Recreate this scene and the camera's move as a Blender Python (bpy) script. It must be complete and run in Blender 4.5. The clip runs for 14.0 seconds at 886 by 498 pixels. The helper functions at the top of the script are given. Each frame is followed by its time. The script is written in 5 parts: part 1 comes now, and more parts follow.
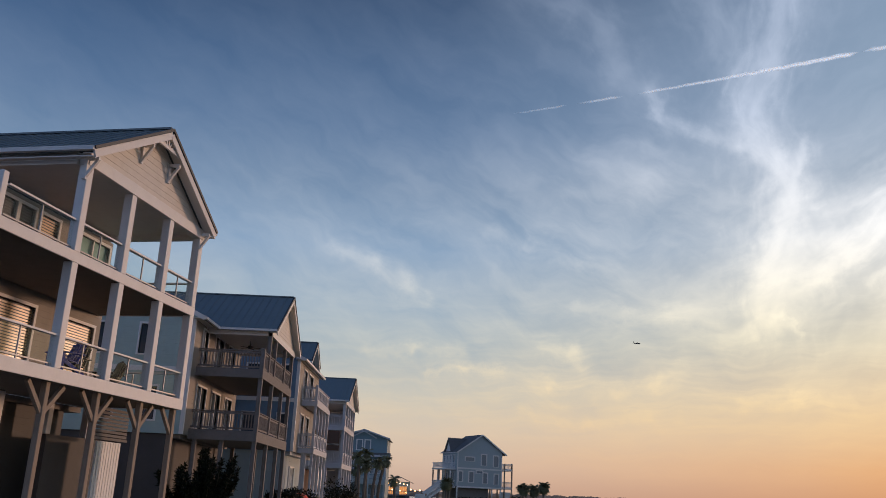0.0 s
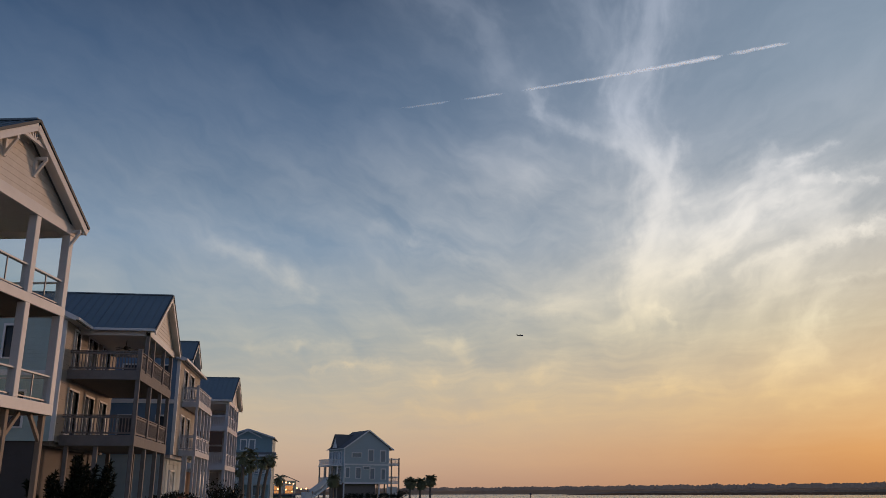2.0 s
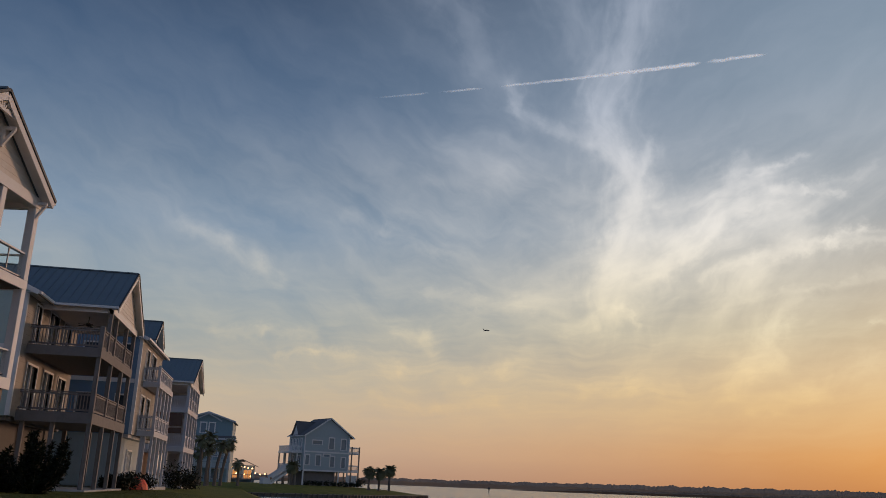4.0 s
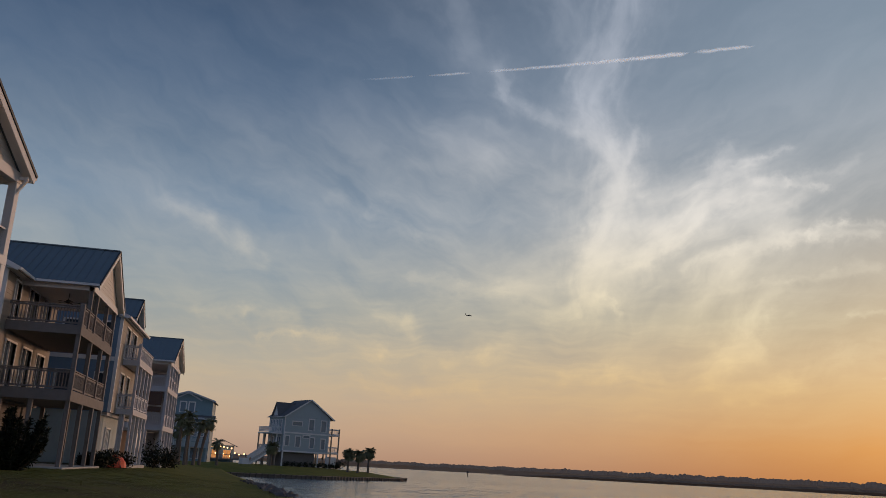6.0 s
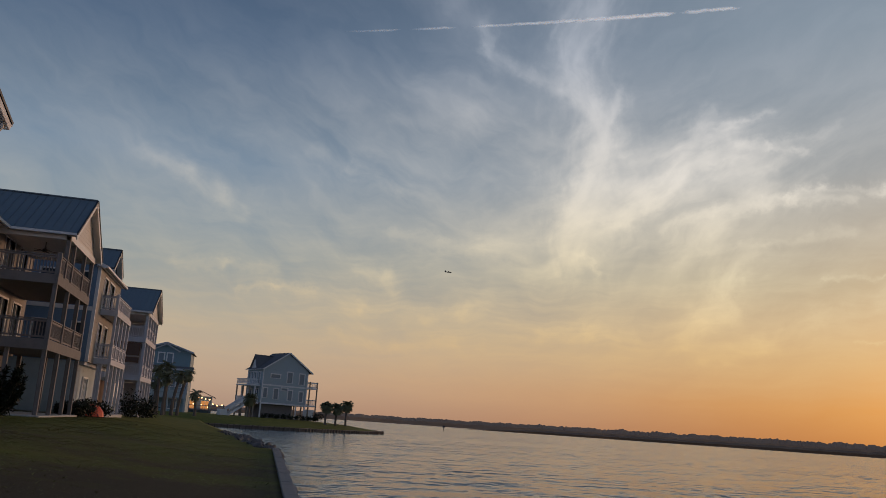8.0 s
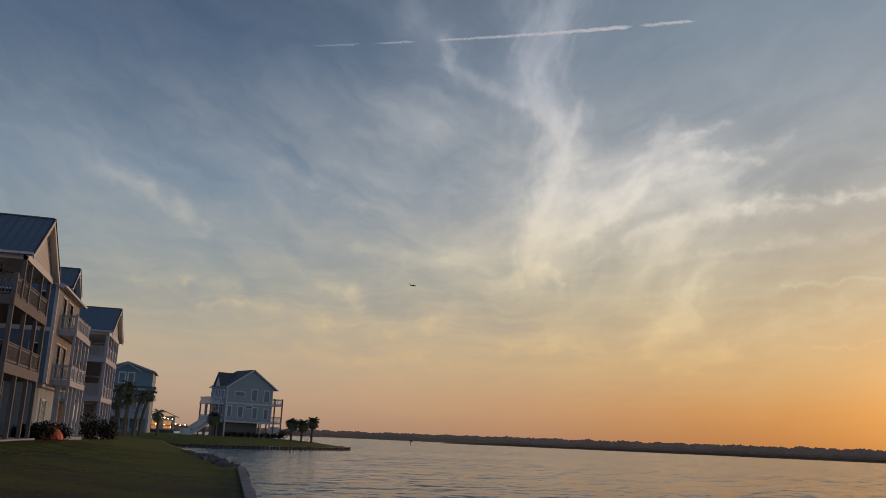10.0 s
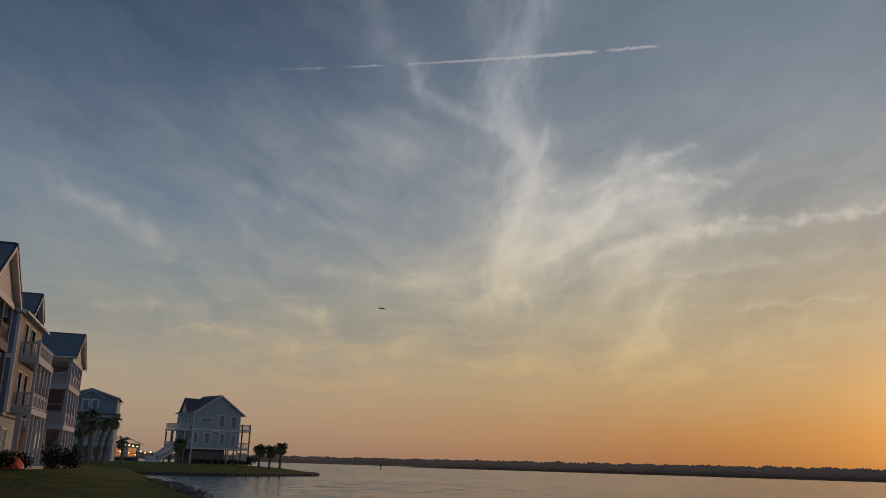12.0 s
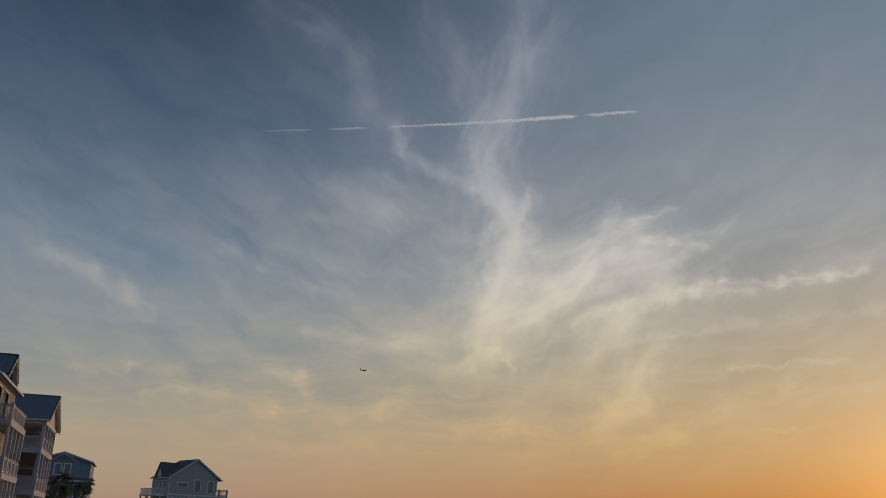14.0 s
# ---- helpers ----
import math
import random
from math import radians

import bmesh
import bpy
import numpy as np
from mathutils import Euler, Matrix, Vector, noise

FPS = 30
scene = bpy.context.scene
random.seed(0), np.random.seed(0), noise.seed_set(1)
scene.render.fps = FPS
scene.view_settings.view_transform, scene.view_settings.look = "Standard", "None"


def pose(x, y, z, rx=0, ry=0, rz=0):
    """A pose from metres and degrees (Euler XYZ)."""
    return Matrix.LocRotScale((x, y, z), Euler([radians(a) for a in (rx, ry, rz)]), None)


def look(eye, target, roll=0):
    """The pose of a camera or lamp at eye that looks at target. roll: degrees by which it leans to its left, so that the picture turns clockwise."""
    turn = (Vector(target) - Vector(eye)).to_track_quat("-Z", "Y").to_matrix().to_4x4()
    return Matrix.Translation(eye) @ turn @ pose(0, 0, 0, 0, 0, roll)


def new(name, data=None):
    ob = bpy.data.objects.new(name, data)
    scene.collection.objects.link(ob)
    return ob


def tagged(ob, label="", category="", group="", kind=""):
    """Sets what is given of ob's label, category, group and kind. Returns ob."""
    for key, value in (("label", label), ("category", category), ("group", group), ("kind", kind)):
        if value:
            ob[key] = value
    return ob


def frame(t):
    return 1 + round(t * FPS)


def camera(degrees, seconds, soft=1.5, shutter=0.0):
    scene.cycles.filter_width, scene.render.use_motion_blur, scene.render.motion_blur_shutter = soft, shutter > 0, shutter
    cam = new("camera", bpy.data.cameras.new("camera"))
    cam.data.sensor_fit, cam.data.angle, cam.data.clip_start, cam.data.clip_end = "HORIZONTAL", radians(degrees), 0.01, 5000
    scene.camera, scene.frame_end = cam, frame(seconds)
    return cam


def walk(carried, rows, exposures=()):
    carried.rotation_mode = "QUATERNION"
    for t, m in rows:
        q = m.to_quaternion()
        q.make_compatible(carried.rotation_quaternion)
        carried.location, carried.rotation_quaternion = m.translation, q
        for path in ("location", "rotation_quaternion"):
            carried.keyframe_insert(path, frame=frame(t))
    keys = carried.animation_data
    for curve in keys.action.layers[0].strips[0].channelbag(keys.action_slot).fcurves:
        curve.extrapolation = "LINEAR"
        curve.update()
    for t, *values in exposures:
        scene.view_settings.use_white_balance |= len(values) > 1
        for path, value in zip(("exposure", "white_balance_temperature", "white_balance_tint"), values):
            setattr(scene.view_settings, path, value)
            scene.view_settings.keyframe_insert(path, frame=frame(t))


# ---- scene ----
cam = camera(55.26, 14.0, soft=0.75)
EYE = 2.3
PATH = [
    (0.0, -0.60, 16.28, -2.44), (0.5, -2.05, 17.78, -0.78), (1.0, -5.94, 16.98, 0.25), (1.5, -7.67, 16.39, 0.41),
    (2.0, -7.92, 16.09, 0.12), (2.5, -8.19, 15.85, -0.62), (3.0, -9.01, 15.81, -1.18), (5.5, -11.96, 14.96, -2.84),
    (6.0, -11.98, 14.62, -3.02), (6.5, -11.92, 13.87, -3.20), (7.0, -12.02, 13.00, -3.47), (7.5, -12.53, 12.15, -3.69),
    (8.0, -13.53, 11.77, -3.87), (10.5, -15.99, 13.00, -2.17), (11.0, -16.30, 13.13, -1.99), (11.5, -16.97, 13.50, -1.87),
    (12.0, -17.67, 14.39, -1.72), (12.5, -18.23, 15.82, -1.54), (13.0, -18.17, 17.14, -1.43), (13.5, -18.37, 18.29, -1.42),
    (14.0, -18.89, 18.56, -1.61)]
walk(cam, [(t, pose(0, 0, EYE, 90 + pitch, roll, yaw)) for t, yaw, pitch, roll in PATH],
     exposures=[(0.0, 0.58, 5900, 10), (0.5, 0.58, 6000, 10), (1.0, 0.32, 6150, 10), (3.0, 0.26, 6200, 10), (6.5, 0.13, 6330, 10), (8.0, 0.1, 6380, 10),
                (11.0, -0.1, 6450, 10), (12.0, -0.26, 6480, 10), (13.0, -0.24, 6490, 10), (14.0, -0.21, 6500, 10)])

# ---- sky and sun ----
SUN_AZ, SUN_EL = 50.0, 3.0
world = bpy.data.worlds.new("evening_sky")
scene.world = world
world.use_nodes = True


class Graph:
    """Small shorthand for building node trees."""

    def __init__(self, tree):
        self.tree = tree
        tree.nodes.clear()

    def node(self, kind, **inputs):
        n = self.tree.nodes.new(kind)
        for key, value in inputs.items():
            self.put(n, key, value)
        return n

    def put(self, n, key, value):
        socket = n.inputs[int(key[1:])] if key[0] == "i" and key[1:].isdigit() else n.inputs[key.replace("_", " ")]
        if hasattr(value, "is_output"):
            self.tree.links.new(value, socket)
        else:
            socket.default_value = value

    def math(self, op, a, b=0.0, c=0.0, clamp=False):
        n = self.node("ShaderNodeMath", i0=a, i1=b, i2=c)
        n.operation, n.use_clamp = op, clamp
        return n.outputs[0]

    def vec(self, op, a, b=(0, 0, 0)):
        n = self.node("ShaderNodeVectorMath", i0=a, i1=b)
        n.operation = op
        return n.outputs["Value"] if op in ("DOT_PRODUCT", "LENGTH", "DISTANCE") else n.outputs[0]

    def noise(self, vector, scale, detail=4.0, rough=0.55, out="Fac", distortion=0.0):
        n = self.node("ShaderNodeTexNoise", Vector=vector, Scale=scale, Detail=detail, Roughness=rough, Distortion=distortion)
        return n.outputs[out]

    def ramp(self, fac, stops, smooth=False):
        n = self.node("ShaderNodeValToRGB", Fac=fac)
        e = n.color_ramp.elements
        n.color_ramp.interpolation = "EASE" if smooth else "LINEAR"
        while len(e) < len(stops):
            e.new(0.5)
        for item, (at, col) in zip(e, stops):
            item.position, item.color = at, (*col, 1) if hasattr(col, "__len__") else (col, col, col, 1)
        return n.outputs[0]

    def mix(self, fac, a, b, mode="MIX"):
        n = self.tree.nodes.new("ShaderNodeMix")
        n.data_type, n.blend_type = "RGBA", mode
        for socket, value in ((n.inputs[0], fac), (n.inputs[6], a), (n.inputs[7], b)):
            if hasattr(value, "is_output"):
                self.tree.links.new(value, socket)
            else:
                socket.default_value = (*value, 1) if hasattr(value, "__len__") and len(value) == 3 else value
        return n.outputs[2]


def srgb(r, g, b):
    return tuple((c / 255 / 12.92) if c <= 10 else ((c / 255 + 0.055) / 1.055) ** 2.4 for c in (r, g, b))


def stops_by_height(rows):
    return [(deg / 60, srgb(*rgb)) for deg, *rgb in rows]


def build_sky():
    g = Graph(world.node_tree)
    way = g.node("ShaderNodeTexCoord").outputs["Generated"]
    sep = g.node("ShaderNodeSeparateXYZ", Vector=way)
    az = g.math("DEGREES", g.math("ARCTAN2", sep.outputs[0], sep.outputs[1]))
    el = g.math("DEGREES", g.math("ARCSINE", sep.outputs[2]))
    # clear sky: elevation gradients towards the sunset, across it, and on the blue side away from it
    up = g.math("DIVIDE", el, 60.0, clamp=True)
    near = g.ramp(up, stops_by_height([(0, 176, 114, 66), (2.5, 196, 137, 78), (5, 199, 160, 111), (7.3, 193, 165, 127), (10, 180, 164, 136), (12.5, 170, 161, 144),
                                       (17, 152, 155, 155), (22, 140, 149, 157), (26, 128, 141, 153), (40, 95, 114, 136), (60, 70, 88, 116)]))
    far = g.ramp(up, stops_by_height([(0, 164, 137, 120), (2, 178, 156, 136), (4, 178, 163, 144), (6.5, 165, 161, 149), (9, 142, 150, 151), (12, 130, 144, 154),
                                      (16, 114, 133, 152), (20, 94, 113, 134), (24, 76, 96, 121), (28, 58, 79, 106), (34, 37, 54, 79), (60, 36, 52, 80)]))
    away = g.ramp(up, stops_by_height([(0, 112, 122, 146), (6, 124, 136, 162), (14, 118, 138, 170), (28, 84, 106, 142), (60, 52, 70, 104)]))
    sun_way = (math.sin(radians(SUN_AZ)), math.cos(radians(SUN_AZ)), 0.0)
    flat = g.vec("NORMALIZE", g.vec("MULTIPLY", way, (1, 1, 0)))
    toward = g.math("MULTIPLY_ADD", g.vec("DOT_PRODUCT", flat, sun_way), 0.5, 0.5, clamp=True)
    side = g.ramp(toward, [(0.6, 0.0), (0.82, 0.12), (0.9, 0.36), (0.945, 0.58), (0.975, 0.86), (0.993, 1.0)])
    clear = g.mix(side, far, near)
    clear = g.mix(g.ramp(toward, [(0.3, 1.0), (0.58, 0.0)]), clear, away)
    sky = g.node("ShaderNodeTexSky")
    sky.sky_type, sky.sun_disc = "NISHITA", False
    sky.sun_elevation, sky.sun_rotation = radians(SUN_EL), radians(SUN_AZ)
    sky.air_density, sky.dust_density = 1.0, 2.0
    clear = g.mix(1.0, clear, g.mix(1.0, sky.outputs[0], (0.003, 0.003, 0.003), "MULTIPLY"), "ADD")
    # glow of the low sun in the haze
    e0 = radians(SUN_EL)
    sd = (sun_way[0] * math.cos(e0), sun_way[1] * math.cos(e0), math.sin(e0))
    apart = g.math("DEGREES", g.math("ARCCOSINE", g.vec("DOT_PRODUCT", way, sd)))
    glow = g.math("EXPONENT", g.math("MULTIPLY", apart, -0.26))
    clear = g.mix(1.0, clear, g.mix(glow, (0, 0, 0), (0.95, 0.4, 0.06)), "ADD")
    # cirrus: strokes in azimuth and elevation, combed by fibres that run the way of each stroke
    plane = g.node("ShaderNodeCombineXYZ", X=az, Y=el).outputs[0]
    warp = g.vec("SUBTRACT", g.noise(plane, 0.22, 3.0, 0.5, "Color"), (0.5, 0.5, 0.5))
    curl = g.vec("SUBTRACT", g.noise(plane, 0.9, 5.0, 0.62, "Color"), (0.5, 0.5, 0.5))
    frayed = g.vec("ADD", plane, g.vec("ADD", g.vec("MULTIPLY", warp, (1.2, 1.0, 0)), g.vec("MULTIPLY", curl, (1.7, 1.5, 0))))

    def streaks(angle, long, thin, bend, detail, rough):
        at = g.node("ShaderNodeMapping", Vector=g.vec("ADD", plane, g.vec("MULTIPLY", warp, (bend, bend, 0))))
        at.vector_type = "TEXTURE"
        at.inputs["Rotation"].default_value = (0, 0, radians(angle))
        at.inputs["Scale"].default_value = (long, thin, 1)
        return g.noise(at.outputs[0], 1.0, detail, rough)

    combs = [(g.math("MULTIPLY_ADD", c, -0.9, 0.92), g.math("MULTIPLY_ADD", c, 1.5, 0.15)) for c in (streaks(22.5 * k, 3.2, 1.0, 3.0, 4.0, 0.5) for k in range(8))]
    total = None
    for *points, width, power in CIRRUS:
        for (x0, y0), (x1, y1) in zip(points, points[1:]):
            dx, dy = x1 - x0, y1 - y0
            tight, gain = combs[round(math.degrees(math.atan2(dy, dx)) / 22.5) % 8]
            rel = g.vec("SUBTRACT", frayed, (x0, y0, 0))
            k = 1 / (dx * dx + dy * dy)
            along = g.math("MAXIMUM", g.math("MINIMUM", g.vec("DOT_PRODUCT", rel, (dx * k, dy * k, 0)), 1.0), 0.0)
            foot = g.node("ShaderNodeCombineXYZ", X=g.math("MULTIPLY", along, dx), Y=g.math("MULTIPLY", along, dy)).outputs[0]
            off = g.math("DIVIDE", g.vec("DISTANCE", rel, foot), width * 1.15)
            spread = g.math("MULTIPLY_ADD", g.math("MULTIPLY", off, off), tight, 1.0)
            keep = g.math("SUBTRACT", 1.0, g.math("MULTIPLY", g.math("DIVIDE", gain, g.math("POWER", spread, 3.0)), power * 0.95))
            total = keep if total is None else g.math("MULTIPLY", total, keep)
    strokes = g.math("SUBTRACT", 1.0, total)
    # thin veil: it slopes down towards the sunset on the landward side and up on the other
    turn = g.ramp(g.math("MULTIPLY_ADD", az, 1 / 80, 0.5, clamp=True), [(0.6, 0.0), (0.85, 1.0)])
    body = g.node("ShaderNodeMix", i0=turn, i2=streaks(-24, 9.0, 3.2, 4, 7.0, 0.58), i3=streaks(24, 9.0, 3.0, 4, 7.0, 0.58)).outputs[0]
    veil = g.ramp(body, [(0.36, 0.0), (0.72, 0.42)])
    low = g.ramp(up, [(0.1, 1.0), (0.26, 0.0)])
    bands = g.ramp(streaks(3, 7.0, 0.8, 2, 6.0, 0.6), [(0.42, 0.0), (0.7, 0.3)])
    veil = g.math("ADD", veil, g.math("MULTIPLY", bands, low))
    west = g.ramp(g.math("MULTIPLY_ADD", az, 1 / 80, 0.5, clamp=True), [(0.2, 0.3), (0.5, 0.6), (0.68, 1.0)])
    fade = g.ramp(up, [(0.0, 0.0), (0.05, 0.35), (0.12, 0.8), (0.3, 0.8), (0.42, 0.35), (0.6, 0.15), (1.0, 0.1)])
    mask = g.math("ADD", strokes, g.math("MULTIPLY", g.math("MULTIPLY", veil, fade), west), clamp=True)
    lit = g.ramp(g.math("DIVIDE", el, 40.0, clamp=True), [(0.0, srgb(214, 160, 104)), (0.14, srgb(226, 190, 132)), (0.26, srgb(222, 206, 172)),
                                                         (0.42, srgb(220, 213, 202)), (0.62, srgb(186, 189, 196)), (1.0, srgb(142, 153, 172))])
    g.node("ShaderNodeOutputWorld", Surface=g.node("ShaderNodeBackground", Color=g.mix(mask, clear, lit), Strength=1.0).outputs[0])


CIRRUS = [
    ((24.3, 34.7), (23.9, 31.1), (22.3, 27.5), (21.4, 25.2), (21.2, 22.9), 1.53, .34),
    ((4.1, 33.6), (8.6, 32.4), (11.3, 30.8), (12.4, 28.3), (14.3, 26.7), 1.3, .1),
    ((14.3, 26.4), (15.1, 25.3), (16.7, 24.4), (18.4, 23.7), (20.3, 22.6), 0.55, .17),
    ((14.7, 26.8), (14.7, 25.1), (15.5, 24.0), 0.6, .13),
    ((21.2, 22.9), (22.8, 21.6), (23.4, 19.1), (22.6, 16.5), (21.8, 14.4), (20.8, 12.3), 0.95, .5),
    ((24.6, 22.5), (23.8, 20.5), 0.55, .4),
    ((21.8, 14.2), (24.9, 14.5), (26.5, 15.5), (28.5, 17.0), (30.4, 18.2), (32.4, 18.9), 0.87, .55),
    ((25.9, 17.8), (28.9, 18.8), (31.7, 19.7), 1.24, .22),
    ((32.4, 18.9), (34.3, 18.9), (36.7, 18.3), 0.25, .4),
    ((28.9, 18.3), (29.9, 20.1), (30.8, 21.4), 0.44, .3)]
CIRRUS += [
    ((30.9, 20.1), (32.9, 20.6), (34.4, 21.1), 0.22, .3),
    ((32.4, 19.1), (35.4, 19.1), (38.4, 19.6), 0.33, .22),
    ((27.6, 13.8), (30.7, 14.6), (33.3, 15.1), (35.5, 15.3), (39.5, 15.2), 0.36, .42),
    ((33.7, 15.3), (35.5, 15.5), (37.7, 15.9), (41.2, 15.8), (43.9, 15.9), (46.1, 16.0), 0.29, .48),
    ((34.1, 18.0), (33.3, 15.9), (30.6, 13.7), (28.7, 12.3), 0.87, .32),
    ((20.8, 11.8), (22.6, 11.8), (23.6, 10.8), 0.25, .42),
    ((22.8, 12.7), (21.4, 11.3), (18.7, 10.4), 0.95, .28),
    ((30.2, 12.3), (33.9, 12.6), (39.3, 13.4), 0.29, .24),
    ((33.3, 12.2), (32.0, 10.8), (31.2, 9.5), (31.6, 8.4), (30.0, 7.8), (29.0, 6.6), 0.80, .42),
    ((30.3, 5.4), (33.5, 6.4), (37.1, 8.1), (40.5, 8.7), (45.8, 9.0), 0.65, .34)]
CIRRUS += [
    ((-7.4, 16.1), (-4.8, 15.0), (-2.6, 13.8), (-1.3, 12.8), 0.6, .16),
    ((2.8, 17.4), (5.9, 16.7), (9.1, 15.6), (10.7, 15.3), 0.5, .1),
    ((7.1, 10.0), (8.8, 9.7), (9.7, 8.5), 0.6, .25),
    ((-0.7, 7.9), (1.3, 8.4), (4.3, 8.3), 0.29, .25),
    ((-5.0, 9.3), (-1.9, 9.2), (1.5, 9.5), 0.36, .16),
    ((3.8, 7.9), (7.5, 7.5), (12.0, 6.9), (14.2, 7.5), (16.1, 8.4), 0.55, .18),
    ((5.5, 5.5), (9.9, 5.0), (13.8, 5.4), 0.45, .15),
    ((9.2, 12.6), (12.5, 12.0), (15.6, 11.9), (18.3, 11.5), 0.5, .2),
    ((19.6, 6.4), (22.6, 6.9), (25.9, 6.5), 0.44, .26),
    ((41.3, 13.5), (46.5, 13.7), 0.33, .2)]
CIRRUS += [
    ((37.3, 10.6), (40.7, 10.7), (44.3, 10.7), 0.15, .26),
    ((39.3, 6.6), (41.3, 6.7), (43.7, 6.8), 0.09, .4),
    ((8.8, 20.5), (11.2, 20.2), 0.6, .08),
    ((11.0, 22.2), (14.4, 20.9), (18.5, 19.1), 1.64, .14),
    ((16.5, 12.6), (21.0, 14.8), 1.8, .26),
    ((22.9, 18.5), (22.4, 12.5), 2.3, .4),
    ((25.0, 15.6), (32.5, 17.2), 2.3, .42),
    ((28.6, 9.0), (31.4, 13.4), 1.9, .24),
    ((17.2, 34.0), (19.1, 30.8), (20.4, 27.5), 1.45, .13),
    ((27.4, 33.8), (25.1, 30.3), 1.09, .16)]
build_sky()

sun = new("sun", bpy.data.lights.new("sun", "SUN"))
sun.data.energy, sun.data.angle, sun.data.color = 0.95, radians(4), (1.0, 0.58, 0.36)
sun.matrix_world = look((0, 0, 0), (-math.sin(radians(SUN_AZ)), -math.cos(radians(SUN_AZ)), -math.tan(radians(SUN_EL))))

# ---- materials ----
def material(name, color, rough=0.6, metal=0.0, vary=0.12, scale=3.0, bump=0.0, bump_scale=40.0, stain=0.0, stretch=(1, 1, 1), spec=0.5, random_tone=0.0):
    """Painted, wooden or stone surface: base colour broken up at two scales, with fine relief."""
    m = bpy.data.materials.new(name)
    m.use_nodes = True
    g = Graph(m.node_tree)
    at = g.node("ShaderNodeMapping", Vector=g.node("ShaderNodeTexCoord").outputs["Object"])
    at.inputs["Scale"].default_value = stretch
    at = at.outputs[0]
    big, small = g.noise(at, scale, 4.0), g.noise(at, scale * 9, 5.0, 0.65)
    tone = g.math("MULTIPLY_ADD", g.math("ADD", big, small), vary, 1.0 - vary)
    if random_tone:
        tone = g.math("MULTIPLY", tone, g.math("MULTIPLY_ADD", g.node("ShaderNodeObjectInfo").outputs["Random"], random_tone, 1 - random_tone / 2))
    col = g.mix(1.0, color, g.node("ShaderNodeCombineColor", Red=tone, Green=tone, Blue=tone).outputs[0], "MULTIPLY")
    if stain:
        col = g.mix(g.ramp(g.noise(at, scale * 0.7, 6.0, 0.7), [(0.5, 0.0), (0.72, stain)]), col, tuple(c * 0.45 for c in color))
    shader = g.node("ShaderNodeBsdfPrincipled", Base_Color=col, Roughness=g.math("MULTIPLY_ADD", small, 0.25, rough - 0.12, clamp=True), Metallic=metal)
    shader.inputs["Specular IOR Level"].default_value = spec
    if bump:
        b = g.node("ShaderNodeBump", Strength=bump, Distance=0.02, Height=g.noise(at, bump_scale, 4.0, 0.6))
        g.put(shader, "Normal", b.outputs[0])
    g.node("ShaderNodeOutputMaterial", Surface=shader.outputs[0])
    return m


def glass_material(name, tint=(0.05, 0.068, 0.085)):
    m = bpy.data.materials.new(name)
    m.use_nodes = True
    g = Graph(m.node_tree)
    wave = g.noise(g.node("ShaderNodeTexCoord").outputs["Object"], 1.3, 2.0)
    b = g.node("ShaderNodeBump", Strength=0.05, Distance=0.05, Height=wave)
    s = g.node("ShaderNodeBsdfPrincipled", Base_Color=(*tint, 1), Roughness=0.08, Normal=b.outputs[0])
    s.inputs["Specular IOR Level"].default_value = 0.35
    g.node("ShaderNodeOutputMaterial", Surface=s.outputs[0])
    return m


def clear_glass(name):
    m = bpy.data.materials.new(name)
    m.use_nodes = True
    g = Graph(m.node_tree)
    gloss = g.node("ShaderNodeBsdfGlossy", Color=(0.8, 0.85, 0.85, 1), Roughness=0.03)
    clear = g.node("ShaderNodeBsdfTransparent", Color=(0.96, 0.975, 0.97, 1))
    fac = g.math("MULTIPLY_ADD", g.node("ShaderNodeFresnel", IOR=1.45).outputs[0], 0.035, 0.0)
    g.node("ShaderNodeOutputMaterial", Surface=g.node("ShaderNodeMixShader", i0=fac, i1=clear.outputs[0], i2=gloss.outputs[0]).outputs[0])
    return m


def lamp_material(name, color, strength):
    m = bpy.data.materials.new(name)
    m.use_nodes = True
    g = Graph(m.node_tree)
    g.node("ShaderNodeOutputMaterial", Surface=g.node("ShaderNodeEmission", Color=(*color, 1), Strength=strength).outputs[0])
    return m


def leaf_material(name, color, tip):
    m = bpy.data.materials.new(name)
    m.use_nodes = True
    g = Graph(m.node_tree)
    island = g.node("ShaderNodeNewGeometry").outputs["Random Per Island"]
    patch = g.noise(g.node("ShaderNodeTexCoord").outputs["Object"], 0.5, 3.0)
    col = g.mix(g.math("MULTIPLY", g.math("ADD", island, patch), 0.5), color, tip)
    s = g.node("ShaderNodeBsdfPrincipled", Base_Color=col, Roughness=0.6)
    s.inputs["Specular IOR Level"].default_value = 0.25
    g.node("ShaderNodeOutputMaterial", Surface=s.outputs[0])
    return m


